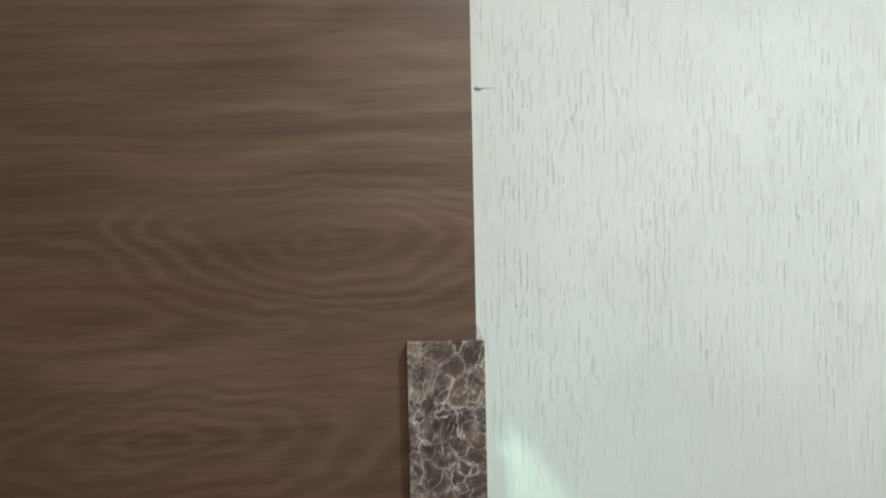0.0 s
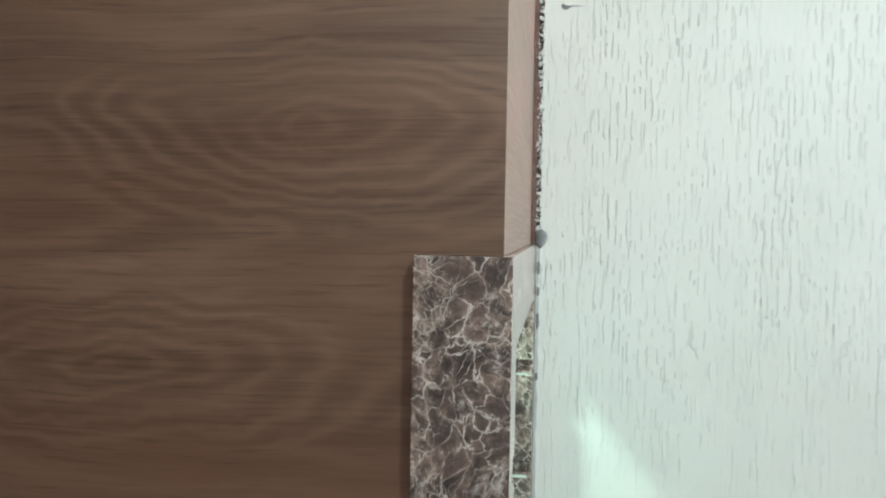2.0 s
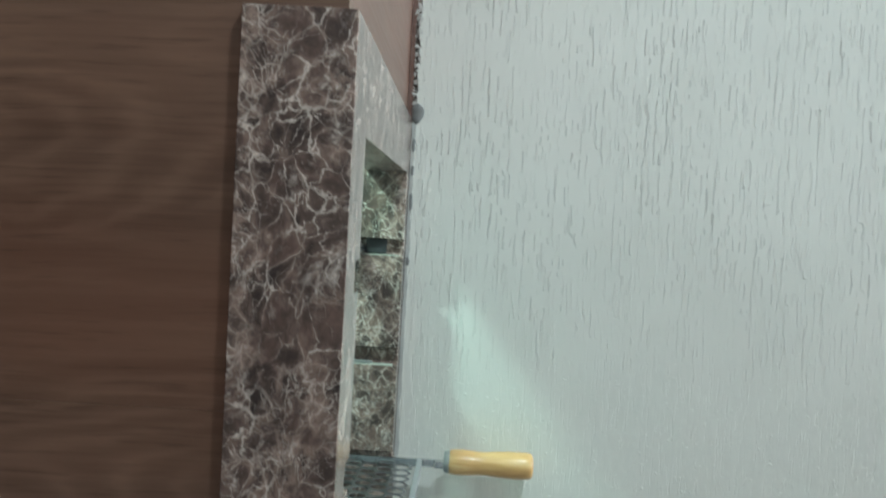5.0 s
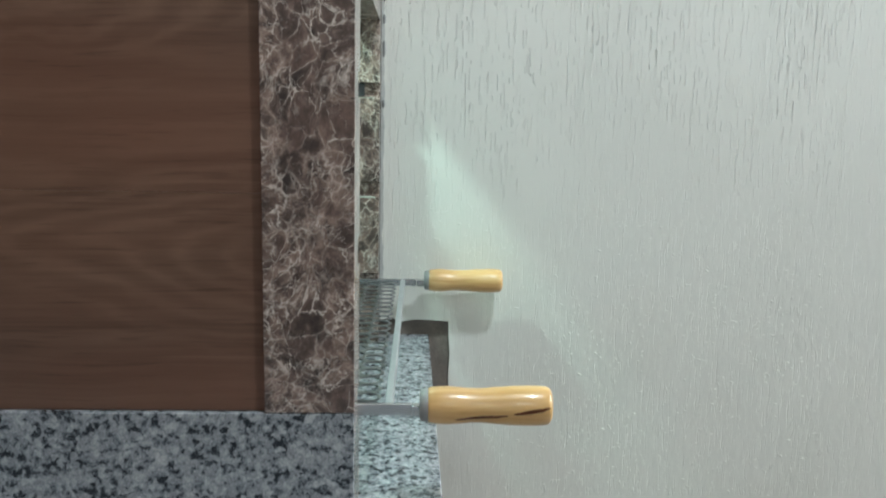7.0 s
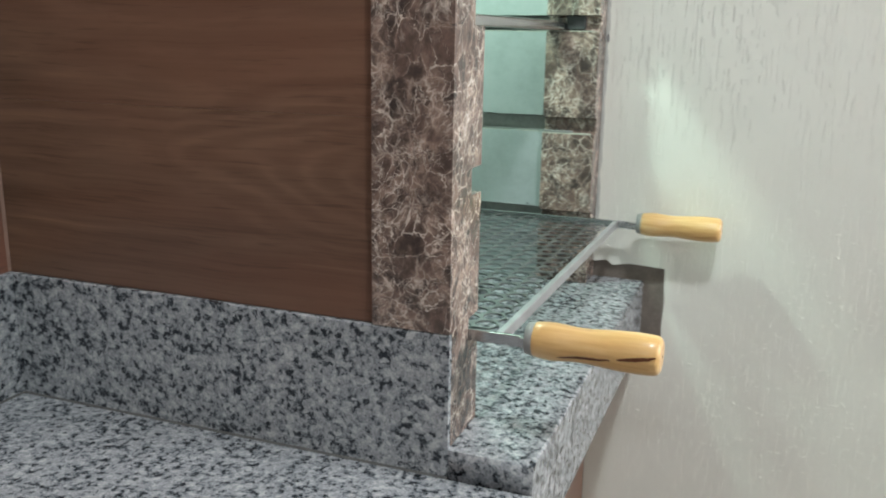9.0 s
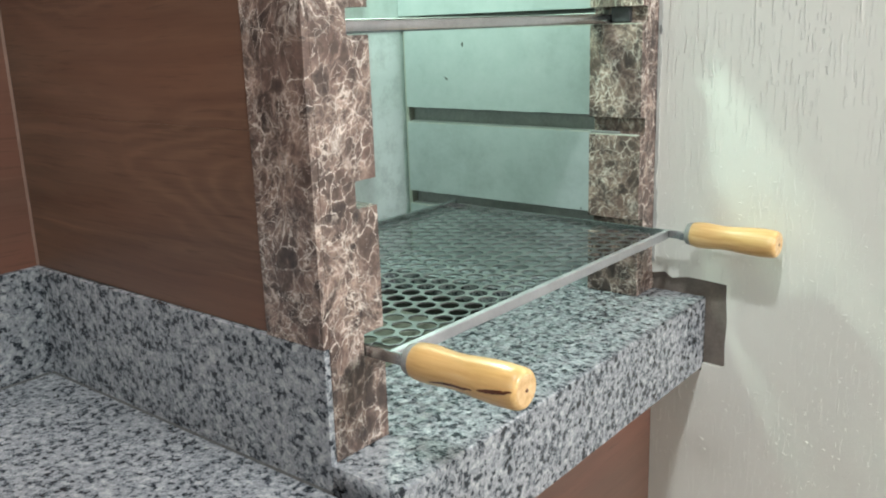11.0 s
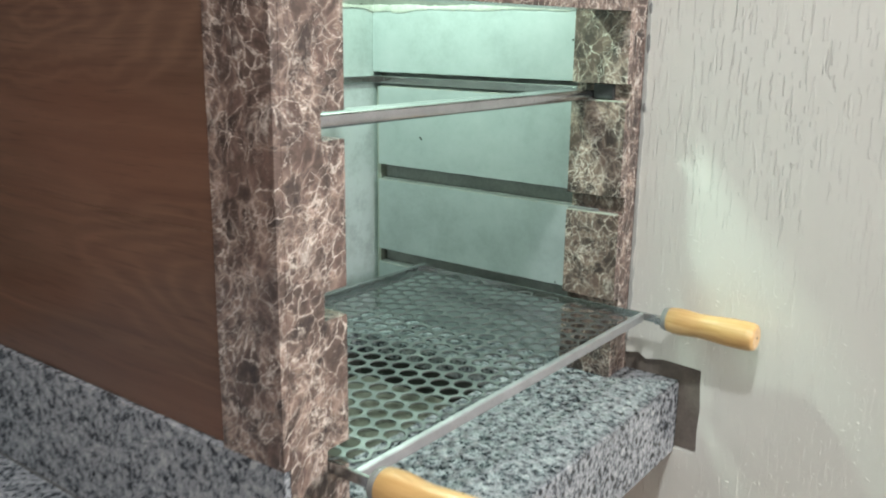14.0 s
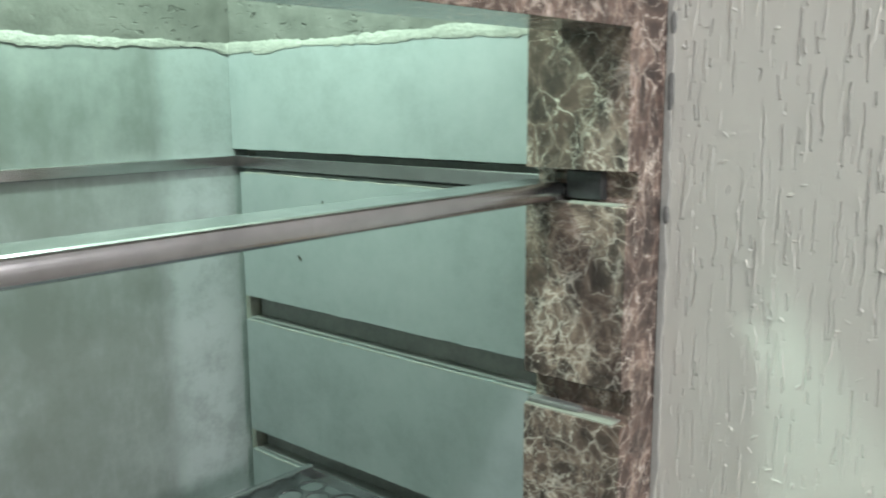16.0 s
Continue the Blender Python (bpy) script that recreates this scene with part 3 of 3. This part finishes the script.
for z, w, h in ((1.488, 0.0028, 0.011), (1.452, 0.0022, 0.008), (1.405, 0.0030, 0.014), (1.318, 0.0022, 0.007)):
    dab = bmesh.new()
    bmesh.ops.create_uvsphere(dab, u_segments=12, v_segments=8, radius=1.0, matrix=Matrix.LocRotScale((0.0175, WALL - 0.0008, z), None, (w, 0.0016, h)))
    for v in dab.verts:
        v.co += Vector((noise.noise(v.co * 260), 0, noise.noise(v.co * 210 + Vector((7, 0, 0))))) * 0.0014
    for f in dab.faces:
        f.smooth = True
    part("mortar_dab", dab, GROUT, north, "small grey dab of mortar")


def scuff(x, z, length, seed):
    bm = bmesh.new()
    pts = []
    rng = random.Random(seed)
    for k in range(9):
        u = k / 8
        pts.append((x + u * length, z + 0.0025 * (1 - u) ** 2 + rng.uniform(-0.0006, 0.0006)))
    for k in range(8, -1, -1):
        u = k / 8
        drop = 0.006 * max(0.0, 1 - abs(u - 0.2) * 4) + 0.0007
        pts.append((x + u * length, z - drop))
    return prism(pts, "y", WALL - 0.0006, WALL + 0.002)


part("scuff", scuff(0.045, 1.896, 0.035, 2), GROUT, north, "grey chipped scuff")
part("scuff", scuff(0.774, 0.561, 0.008, 5), DARK, north, "dark chip")

west = solid("wall_west", box(LEFT - 0.1, LEFT, -2.6, BOARD + 0.3, 0.0, CEIL), WOOD_SIDE, "dark walnut wood-grain wall panel beside the counter", "wall", "structure")

part("corner_seam", prism([(LEFT + 0.0003, BOARD - 0.0003), (LEFT + 0.0030, BOARD - 0.0003), (LEFT + 0.0003, BOARD - 0.0030)], "z", 1.0465, CEIL - 0.001), SEAM, west, "thin pale sealant line")

# ---- barbecue ----
bbq = thing("barbecue", (-0.2, 1.18, 0.93), "built-in corner barbecue, walnut panels, brown marble surround, pale lining", "barbecue")
part("front_panel", box(LEFT + 0.0006, -0.0676, BOARD, 0.874, 1.0466, 1.2437), WOOD, bbq, "dark walnut panel with level grain")
part("front_panel", prism([(LEFT + 0.0006, 1.2439), (-0.0676, 1.2439), (-0.0676, TOP + 0.0005), (0.0050, TOP + 0.0005), (0.0050, 2.999), (LEFT + 0.0006, 2.999)], "y", BOARD, 0.874), WOOD, bbq, "dark walnut panel with level grain and oval figure")
part("side_panel", box(-0.020, 0.0050, 0.8745, WALL + 0.0075, TOP + 0.0005, 2.999), WOOD_SIDE, bbq, "walnut panel return above the marble")


def notched(near):
    """The outline of a jamb in y and z, with three notches for racks."""
    inner, outer, notch = (JAMB_IN, 0.8532, 0.898) if near else (REVEAL, WALL + 0.0076, 1.4925)
    pts = [(outer, SLAB + 0.0005), (inner, SLAB + 0.0005)]
    soft = 0.004 if not near else 0.0015
    s = 1 if notch > inner else -1
    for low, high in GROOVES:
        pts += [(inner, low), (notch - s * soft, low), (notch, low + soft), (notch, high - soft), (notch - s * soft, high), (inner, high)]
    return pts + [(inner, TOP), (outer, TOP)]


part("jamb", prism(notched(True), "x", -0.067, FACE, 0.0006), MARBLE, bbq, "polished brown marble jamb with rack notches")
part("jamb", prism(notched(False), "x", -0.070, FACE, 0.0006), MARBLE, bbq, "polished brown marble jamb with rack notches")
part("front_strip", box(-0.067, FACE, FRONT, 0.8530, 1.0466, TOP, 0.0007), MARBLE, bbq, "polished brown marble strip with pale veins")
part("lintel", box(-0.044, FACE, JAMB_IN + 0.0004, REVEAL - 0.0004, LINTEL, TOP, 0.0006), MARBLE, bbq, "polished brown marble lintel")

# lining: boards between the grooves, a duller channel in each groove
def liner_side(y_face, y_back, name):
    levels = [SLAB + 0.0005] + [z for g in GROOVES for z in g] + [1.452]
    for low, high in zip(levels[::2], levels[1::2]):
        bm = bmesh.new()
        nx = 44
        rows = []
        for k in range(nx + 1):
            start = BACK + (0.0120 if high < 1.4 else 0.0004)
            x = start + (-0.0704 - start) * k / nx
            wob_h = 0.0011 * noise.noise((x * 40, high * 9, y_face)) + 0.0006 * noise.noise((x * 150, high, 2)) if high < 1.45 else 0
            wob_l = 0.0006 * noise.noise((x * 60, low * 9, y_face + 3)) if low > SLAB + 0.01 else 0
            rows.append([bm.verts.new((x, y, z)) for y, z in ((y_face, low + wob_l), (y_face, high + wob_h), (y_back, high + wob_h), (y_back, low + wob_l))])
        for a, b in zip(rows, rows[1:]):
            for k in range(4):
                bm.faces.new((a[k], a[(k + 1) % 4], b[(k + 1) % 4], b[k]))
        bm.faces.new(rows[0])
        bm.faces.new(rows[-1][::-1])
        bmesh.ops.recalc_face_normals(bm, faces=bm.faces[:])
        part(name, bm, LINER, bbq)
    a, b = sorted((y_back, y_back + (0.005 if y_back > y_face else -0.005)))
    part("groove_back", box(BACK, -0.0704, a, b, SLAB + 0.0005, 1.452), CONCRETE, bbq)


liner_side(LINE, 1.5205, "side_board")
liner_side(0.902, 0.882, "side_board")
for low, high in GROOVES:
    part("rack_channel", prism([(1.5035, low + 0.0012), (1.5195, low + 0.0012), (1.5195, high - 0.003), (1.5175, high - 0.003), (1.5175, low + 0.0022), (1.5035, low + 0.0022)], "x", BACK + 0.016, -0.0705), CHANNEL, bbq, "dull metal rack channel")
part("back_board", box(BACK - 0.03, BACK, 0.884, WALL - 0.0004, SLAB + 0.0005, 1.452), AGED, bbq, "aged grey-green back board")
part("corner_fill", box(BACK + 0.0034, BACK + 0.0113, 1.5065, 1.5203, SLAB + 0.001, 1.326), TAN, bbq, "tan mortar in the corner joint")

def lip(low, seed):
    """A thin uneven pale bead that puts in the lit lower edge of a groove."""
    bm = bmesh.new()
    rings = []
    for k in range(150):
        x = BACK + 0.018 + (-0.080 - BACK - 0.018) * k / 149
        r = 0.0010 + 0.0006 * noise.noise((x * 60, seed, 0)) + 0.0005 * noise.noise((x * 210, seed, 4))
        z = low - 0.0004 + 0.0006 * noise.noise((x * 35, seed, 9))
        rings.append([bm.verts.new((x, LINE + 0.0004 + 0.6 * r * math.cos(a), z + r * math.sin(a))) for a in (j * math.tau / 6 for j in range(6))])
    for a, b in zip(rings, rings[1:]):
        for k in range(6):
            bm.faces.new((a[k], a[(k + 1) % 6], b[(k + 1) % 6], b[k]))
    bm.faces.new(rings[0])
    bm.faces.new(rings[-1][::-1])
    bmesh.ops.recalc_face_normals(bm, faces=bm.faces[:])
    return bm


for low, high in GROOVES:
    part("groove_lip", lip(low, low * 7), MORTAR, bbq, "rough pale bead for the lit groove edge")

for low, high in GROOVES[1:]:
    part("notch_mortar", box(-0.0695, FACE - 0.007, REVEAL + 0.0008, 1.4918, low - 0.0004, low + 0.0012, 0.0003), TAN, bbq, "smear of tan mortar")

low = GROOVES[1][0]
tongue = [(-0.0690, 1.4795), (-0.0690, 1.4905), (-0.034, 1.4905), (-0.026, 1.4890), (-0.0225, 1.4855), (-0.026, 1.4818), (-0.036, 1.4800)]
part("notch_smear", prism(tongue, "z", low + 0.0014, low + 0.0046, 0.0006), GROUT, bbq, "grey tongue of mortar in the notch")

# hood over the fire and the mortar line under it
def shell(low, high, thick):
    bm = bmesh.new()
    (ax0, ax1, ay0, ay1, az), (bx0, bx1, by0, by1, bz) = low, high
    loops = []
    for g, (x0, x1, y0, y1, z) in ((0, low), (0, high), (thick, high), (thick, low)):
        loops.append([bm.verts.new((x, y, z)) for x, y in ((x0 - g, y0 - g * 0.15), (x1 + g * 0.2, y0 - g * 0.15), (x1 + g * 0.2, y1 + g * 0.2), (x0 - g, y1 + g * 0.2))])
    for a, b in zip(loops, loops[1:] + loops[:1]):
        for k in range(4):
            bm.faces.new((a[k], a[(k + 1) % 4], b[(k + 1) % 4], b[k]))
    bmesh.ops.recalc_face_normals(bm, faces=bm.faces[:])
    return bm


part("hood", shell((BACK, -0.045, 0.902, 1.503, 1.4555), (-0.34, -0.10, 1.05, 1.40, 2.15), 0.06), CONCRETE, bbq, "rough unpainted concrete hood")
part("hood_cap", box(-0.42, -0.07, 1.02, 1.43, 2.151, 2.2), CONCRETE, bbq)


def bead(points, seed):
    """A lumpy line of mortar along a path of (x, y) at the lining's top."""
    bm = bmesh.new()
    rings = []
    steps = 10
    for (x0, y0), (x1, y1) in zip(points, points[1:]):
        count = max(2, int(math.dist((x0, y0), (x1, y1)) / 0.003))
        for k in range(count):
            u = k / count
            x, y = x0 + (x1 - x0) * u, y0 + (y1 - y0) * u
            r = max(0.0014, 0.0050 + 0.0042 * noise.noise((x * 27, y * 27, seed)) + 0.0018 * noise.noise((x * 150, y * 150, seed)))
            dx, dy = (x1 - x0), (y1 - y0)
            d = math.hypot(dx, dy)
            nx, ny = -dy / d, dx / d
            lift = 0.0034 * noise.noise((x * 21, y * 21, seed + 4)) + 0.001 * noise.noise((x * 110, y * 110, seed))
            rings.append([bm.verts.new((x + nx * r * math.cos(a) * 0.12, y + ny * r * math.cos(a) * 0.12, 1.4535 + lift + r * math.sin(a) * 0.9)) for a in (j * math.tau / steps for j in range(steps))])
    for a, b in zip(rings, rings[1:]):
        for k in range(steps):
            bm.faces.new((a[k], a[(k + 1) % steps], b[(k + 1) % steps], b[k]))
    bm.faces.new(rings[0])
    bm.faces.new(rings[-1][::-1])
    bmesh.ops.recalc_face_normals(bm, faces=bm.faces[:])
    return bm


part("mortar_bead", bead([(-0.075, 0.902), (BACK + 0.004, 0.902), (BACK + 0.001, 0.906), (BACK + 0.001, 1.4965), (BACK + 0.003, 1.4995), (-0.052, 1.4995)], 3.0), MORTAR, bbq, "uneven white mortar line")


def chip(x, z, w, h, lean):
    bm = bmesh.new()
    bmesh.ops.create_icosphere(bm, subdivisions=2, radius=1.0, matrix=Matrix.LocRotScale((x, LINE - 0.0002, z), Euler((0, radians(lean), 0)), (w, 0.0012, h)))
    return bm


for x, z, w, h, lean in ((-0.358, 1.2465, 0.0042, 0.0014, 40), (-0.322, 1.302, 0.0016, 0.0042, 5), (-0.085, 1.408, 0.002, 0.0013, 0), (-0.096, 1.05, 0.0012, 0.0016, 0)):
    part("chip", chip(x, z, w, h, lean), DARK, bbq, "small dark chip")

# fire pit below the granite floor
PIT = (-0.400, -0.112, 0.985, 1.395)
pit_x0, pit_x1, pit_y0, pit_y1 = PIT
part("pit_bed", box(pit_x0 + 0.001, pit_x1 - 0.001, pit_y0 + 0.001, pit_y1 - 0.001, 0.838, 0.858), ASH, bbq, "dusty olive-brown pit bed")
for x0, x1, y0, y1 in ((pit_x0 - 0.012, pit_x0, pit_y0, pit_y1), (pit_x1, pit_x1 + 0.012, pit_y0, pit_y1), (pit_x0 - 0.012, pit_x1 + 0.012, pit_y0 - 0.012, pit_y0 - 0.0002), (pit_x0 - 0.012, pit_x1 + 0.012, pit_y1 + 0.0002, pit_y1 + 0.012)):
    part("pit_side", box(x0, x1, y0, y1, 0.838, 0.8995), PIT_SHADE, bbq, "dark pit side, shade put into its colour")

# ---- granite ----
slab = thing("granite_hearth", (-0.1, 1.18, 0.9), "polished grey speckled granite hearth slab under the barbecue opening", "granite slab")
top = bmesh.new()
for x0, x1, y0, y1 in ((BACK, pit_x0, 0.8535, WALL - 0.0006), (pit_x1, FACE, 0.8535, WALL - 0.0006), (pit_x0, pit_x1, 0.8535, pit_y0), (pit_x0, pit_x1, pit_y1, WALL - 0.0006)):
    add_box(top, x0, x1, y0, y1, 0.9, SLAB)
part("floor_slab", top, GRANITE, slab)
nose = bmesh.new()
add_box(nose, FACE + 0.00005, SLAB_X, FRONT, WALL + 0.0074, COUNTER - 0.003, SLAB)
bmesh.ops.bevel(nose, geom=[e for e in nose.edges if all(v.co.z > 0.92 for v in e.verts) and all(v.co.x > 0.09 for v in e.verts)], offset=0.0024, segments=5, profile=0.5, affect="EDGES")
for f in nose.faces:
    f.smooth = f.calc_area() < 0.003
part("front_nosing", nose, GRANITE, slab)
part("fascia", box(0.078, SLAB_X, FRONT, WALL + 0.0074, EDGE_LOW, COUNTER - 0.003), GRANITE, slab)

counter = thing("countertop", (-0.2, 0.5, 0.87), "polished grey speckled granite countertop beside the barbecue", "countertop")
part("top_slab", box(LEFT + 0.0005, SLAB_X, 0.28, FRONT - 0.0006, 0.87, COUNTER, 0.0012), GRANITE, counter)
part("fascia", box(0.078, SLAB_X, 0.28, FRONT - 0.0006, EDGE_LOW, 0.8698), GRANITE, counter)
splash = thing("backsplash", (-0.25, 0.848, COUNTER), "grey speckled granite backsplash below walnut panel and marble", "backsplash")
part("slab", box(LEFT + 0.011, FACE, FRONT, 0.8525, COUNTER + 0.0004, 1.046, 0.0012), GRANITE, splash)
part("joint", prism([(FRONT - 0.0022, COUNTER + 0.0002), (FRONT - 0.0002, COUNTER + 0.0002), (FRONT - 0.0002, COUNTER + 0.0022)], "x", LEFT + 0.012, FACE), JOINT, splash, "thin dark joint along the counter")
splash = thing("backsplash", (LEFT + 0.005, 0.56, COUNTER), "grey speckled granite backsplash along the side wall", "backsplash")
part("slab", box(LEFT + 0.0004, LEFT + 0.0106, 0.28, 0.852, COUNTER + 0.0004, 1.046, 0.0012), GRANITE, splash)
part("joint", prism([(LEFT + 0.0108, COUNTER + 0.0002), (LEFT + 0.0128, COUNTER + 0.0002), (LEFT + 0.0108, COUNTER + 0.0022)], "y", 0.29, FRONT - 0.003), JOINT, splash, "thin dark joint along the counter")
base = thing("base_cabinet", (-0.25, 0.9, 0.0), "dark walnut base carrying the granite counter", "cabinet")
part("side_panel", box(0.0, 0.018, 0.31, WALL + 0.0074, 0.0, EDGE_LOW - 0.0005), WOOD_SIDE, base)
part("body", box(LEFT + 0.0006, -0.0005, 0.31, 0.98, 0.0, EDGE_LOW - 0.0005), WOOD, base)
part("top_rail", box(LEFT + 0.0006, 0.0775, 0.31, 0.84, EDGE_LOW, 0.8695), WOOD, base)
part("hearth_block", box(BACK, -0.0005, 0.9805, WALL - 0.001, 0.60, 0.8375), CONCRETE, base)

# ---- racks ----
def perforated(x0, x1, y0, y1, z, pitch, hole, thick):
    """A sheet of round holes in staggered rows along y."""
    bm = bmesh.new()
    half = pitch / 2
    long = pitch / math.sqrt(3)
    step = pitch * math.sqrt(3) / 2
    rows = int((x1 - x0) / step)
    x_first = x0 + (x1 - x0 - (rows - 1) * step) / 2
    n = 12
    angles = [k * math.tau / n for k in range(n)]
    for r in range(rows):
        cx = x_first + r * step
        cy = y0 + half + (half if r % 2 else 0.0)
        while cy < y1 - half * 0.9:
            outer = []
            for a in angles:
                # a hexagon with corners along x
                k = half / math.cos(((a - math.pi / 2 + math.pi / 6) % (math.pi / 3)) - math.pi / 6)
                outer.append((cx + k * math.cos(a), cy + k * math.sin(a)))
            inner = [(cx + hole * math.cos(a), cy + hole * math.sin(a)) for a in angles]
            loops = [[bm.verts.new((min(max(x, x0), x1), min(max(y, y0), y1), zz)) for x, y in ring] for ring, zz in ((outer, z), (inner, z), (inner, z - thick), (outer, z - thick))]
            for a, b in zip(loops, loops[1:]):
                for k in range(n):
                    bm.faces.new((a[k], b[k], b[(k + 1) % n], a[(k + 1) % n]))
            cy += pitch
    bmesh.ops.remove_doubles(bm, verts=bm.verts[:], dist=0.00005)
    bmesh.ops.recalc_face_normals(bm, faces=bm.faces[:])
    return bm


GRIP = [(0.0, 0.0160), (0.002, 0.0172), (0.011, 0.0182), (0.020, 0.0184), (0.031, 0.0175), (0.042, 0.0166), (0.053, 0.0167), (0.068, 0.0180), (0.083, 0.0190), (0.098, 0.0194), (0.109, 0.0191), (0.1155, 0.0184), (0.1180, 0.0170), (0.1195, 0.0146)]
NECK = [(-0.008, 0.0110), (-0.007, 0.0150), (-0.001, 0.0165), (0.0015, 0.0160)]

rack = thing("grill_rack", (-0.15, 1.19, 1.025), "perforated steel grill rack with two varnished wooden handles, pulled out", "grill rack")
ZR = 1.033
part("perforated_sheet", perforated(-0.336, 0.045, 0.903, 1.487, ZR, 0.0262, 0.0112, 0.0016), SHEET, rack, "shiny steel sheet full of round holes")
part("front_bar", box(0.044, 0.0515, 0.903, 1.487, ZR - 0.0105, ZR + 0.002, 0.0014), SATIN, rack)
part("rear_bar", box(-0.343, -0.3365, 0.903, 1.487, ZR - 0.009, ZR + 0.009, 0.0012), STEEL, rack)
for y0, y1, ay, ax in ((0.8985, 0.9025, 0.897, 0.0855), (1.4875, 1.4905, 1.482, 0.0905)):
    part("side_bar", box(-0.343, 0.070, y0, y1, ZR - 0.0085, ZR + 0.003, 0.0006), STEEL, rack)
    part("tang", box(0.0705, ax - 0.006, min(ay - 0.003, y0), max(ay + 0.003, y1), ZR - 0.0075, ZR + 0.003, 0.0006), STEEL, rack)
    part("collar", lathe(NECK, ax, ay, ZR + 0.003), CHANNEL, rack, "dull grey metal collar")
    grip = part("handle", lathe(GRIP, ax, ay, ZR + 0.003), HANDLE, rack, "varnished yellow wooden handle")
    part("hole", lathe([(0.0, 0.0018), (0.0006, 0.0018)], ax + 0.1197, ay, ZR + 0.003, 10), STREAK, grip, "small dark hole")
    part("end_grain", lathe([(0.1193, 0.0143), (0.1199, 0.0139)], ax, ay, ZR + 0.003), ENDGRAIN, grip, "orange-brown end grain")


def streak(x0, x1, a0, a1, ax, ay, az, width):
    """A dark crack that lies on the grip's surface."""
    def radius(u):
        for (p, r), (q, s) in zip(GRIP, GRIP[1:]):
            if p <= u <= q:
                return r + (s - r) * (u - p) / (q - p)
        return GRIP[-1][1]
    bm = bmesh.new()
    rows = []
    for k in range(25):
        u = k / 24
        x = x0 + (x1 - x0) * u
        a = a0 + (a1 - a0) * u + 0.05 * noise.noise((u * 7, ax, 1))
        w = width * (math.sin(u * math.pi) ** 0.6 * 0.8 + 0.2) * (1 + 0.4 * noise.noise((u * 15, 2, 0)))
        r = radius(x) + 0.0002
        rows.append([bm.verts.new((ax + x, ay + r * math.cos(b), az + r * math.sin(b))) for b in (a - w, a, a + w)] + [bm.verts.new((ax + x, ay + (r - 0.002) * math.cos(a), az + (r - 0.002) * math.sin(a)))])
    for p, q in zip(rows, rows[1:]):
        for k in range(4):
            bm.faces.new((p[k], p[(k + 1) % 4], q[(k + 1) % 4], q[k]))
    bm.faces.new(rows[0])
    bm.faces.new(rows[-1][::-1])
    bmesh.ops.recalc_face_normals(bm, faces=bm.faces[:])
    return bm


near_grip = [o for o in rack.children if o.name.startswith("handle")][0]
part("crack", streak(0.026, 0.076, 3.72, 3.38, 0.0855, 0.897, ZR + 0.003, 0.09), STREAK, near_grip, "dark crack")
part("crack", streak(0.082, 0.117, 3.28, 2.95, 0.0855, 0.897, ZR + 0.003, 0.10), STREAK, near_grip, "dark crack")

# the rack was pushed in slightly askew
for piece in rack.children_recursive:
    for v in piece.data.vertices:
        v.co.x += 0.016 * (v.co.y - 1.19)

upper = thing("rack_frame", (-0.25, 1.19, 1.33), "empty steel rack frame resting in the upper notches", "rack frame")
ZU = 1.3295
part("front_bar", prism([(-0.0740, ZU + 0.0108), (-0.0740, ZU + 0.0124), (-0.0440, ZU + 0.0124)] + [(-0.0448 + 0.0045 * math.cos(a), ZU + 0.0055 + 0.0070 * math.sin(a)) for a in (radians(60 - 15 * k) for k in range(11))] + [(-0.0455, ZU - 0.0008), (-0.0458, ZU + 0.0108)], "y", 0.9065, 1.489), POLISHED, upper, "rounded shiny steel bar")
part("rear_bar", box(BACK + 0.0003, BACK + 0.0040, 0.904, 1.5047, ZU + 0.003, ZU + 0.0145, 0.001), STEEL, upper)
for y0, y1 in ((0.9025, 0.906), (1.5008, 1.5048)):
    part("side_bar", box(BACK + 0.0045, -0.0570 if y0 < 1 else -0.0748, y0, y1, ZU + 0.002, ZU + 0.0145, 0.0008), STEEL, upper)
part("tip", box(-0.0403, -0.011, 1.4835, 1.4920, ZU + 0.0002, ZU + 0.0208, 0.0012), BLACKED, upper, "dark steel end")
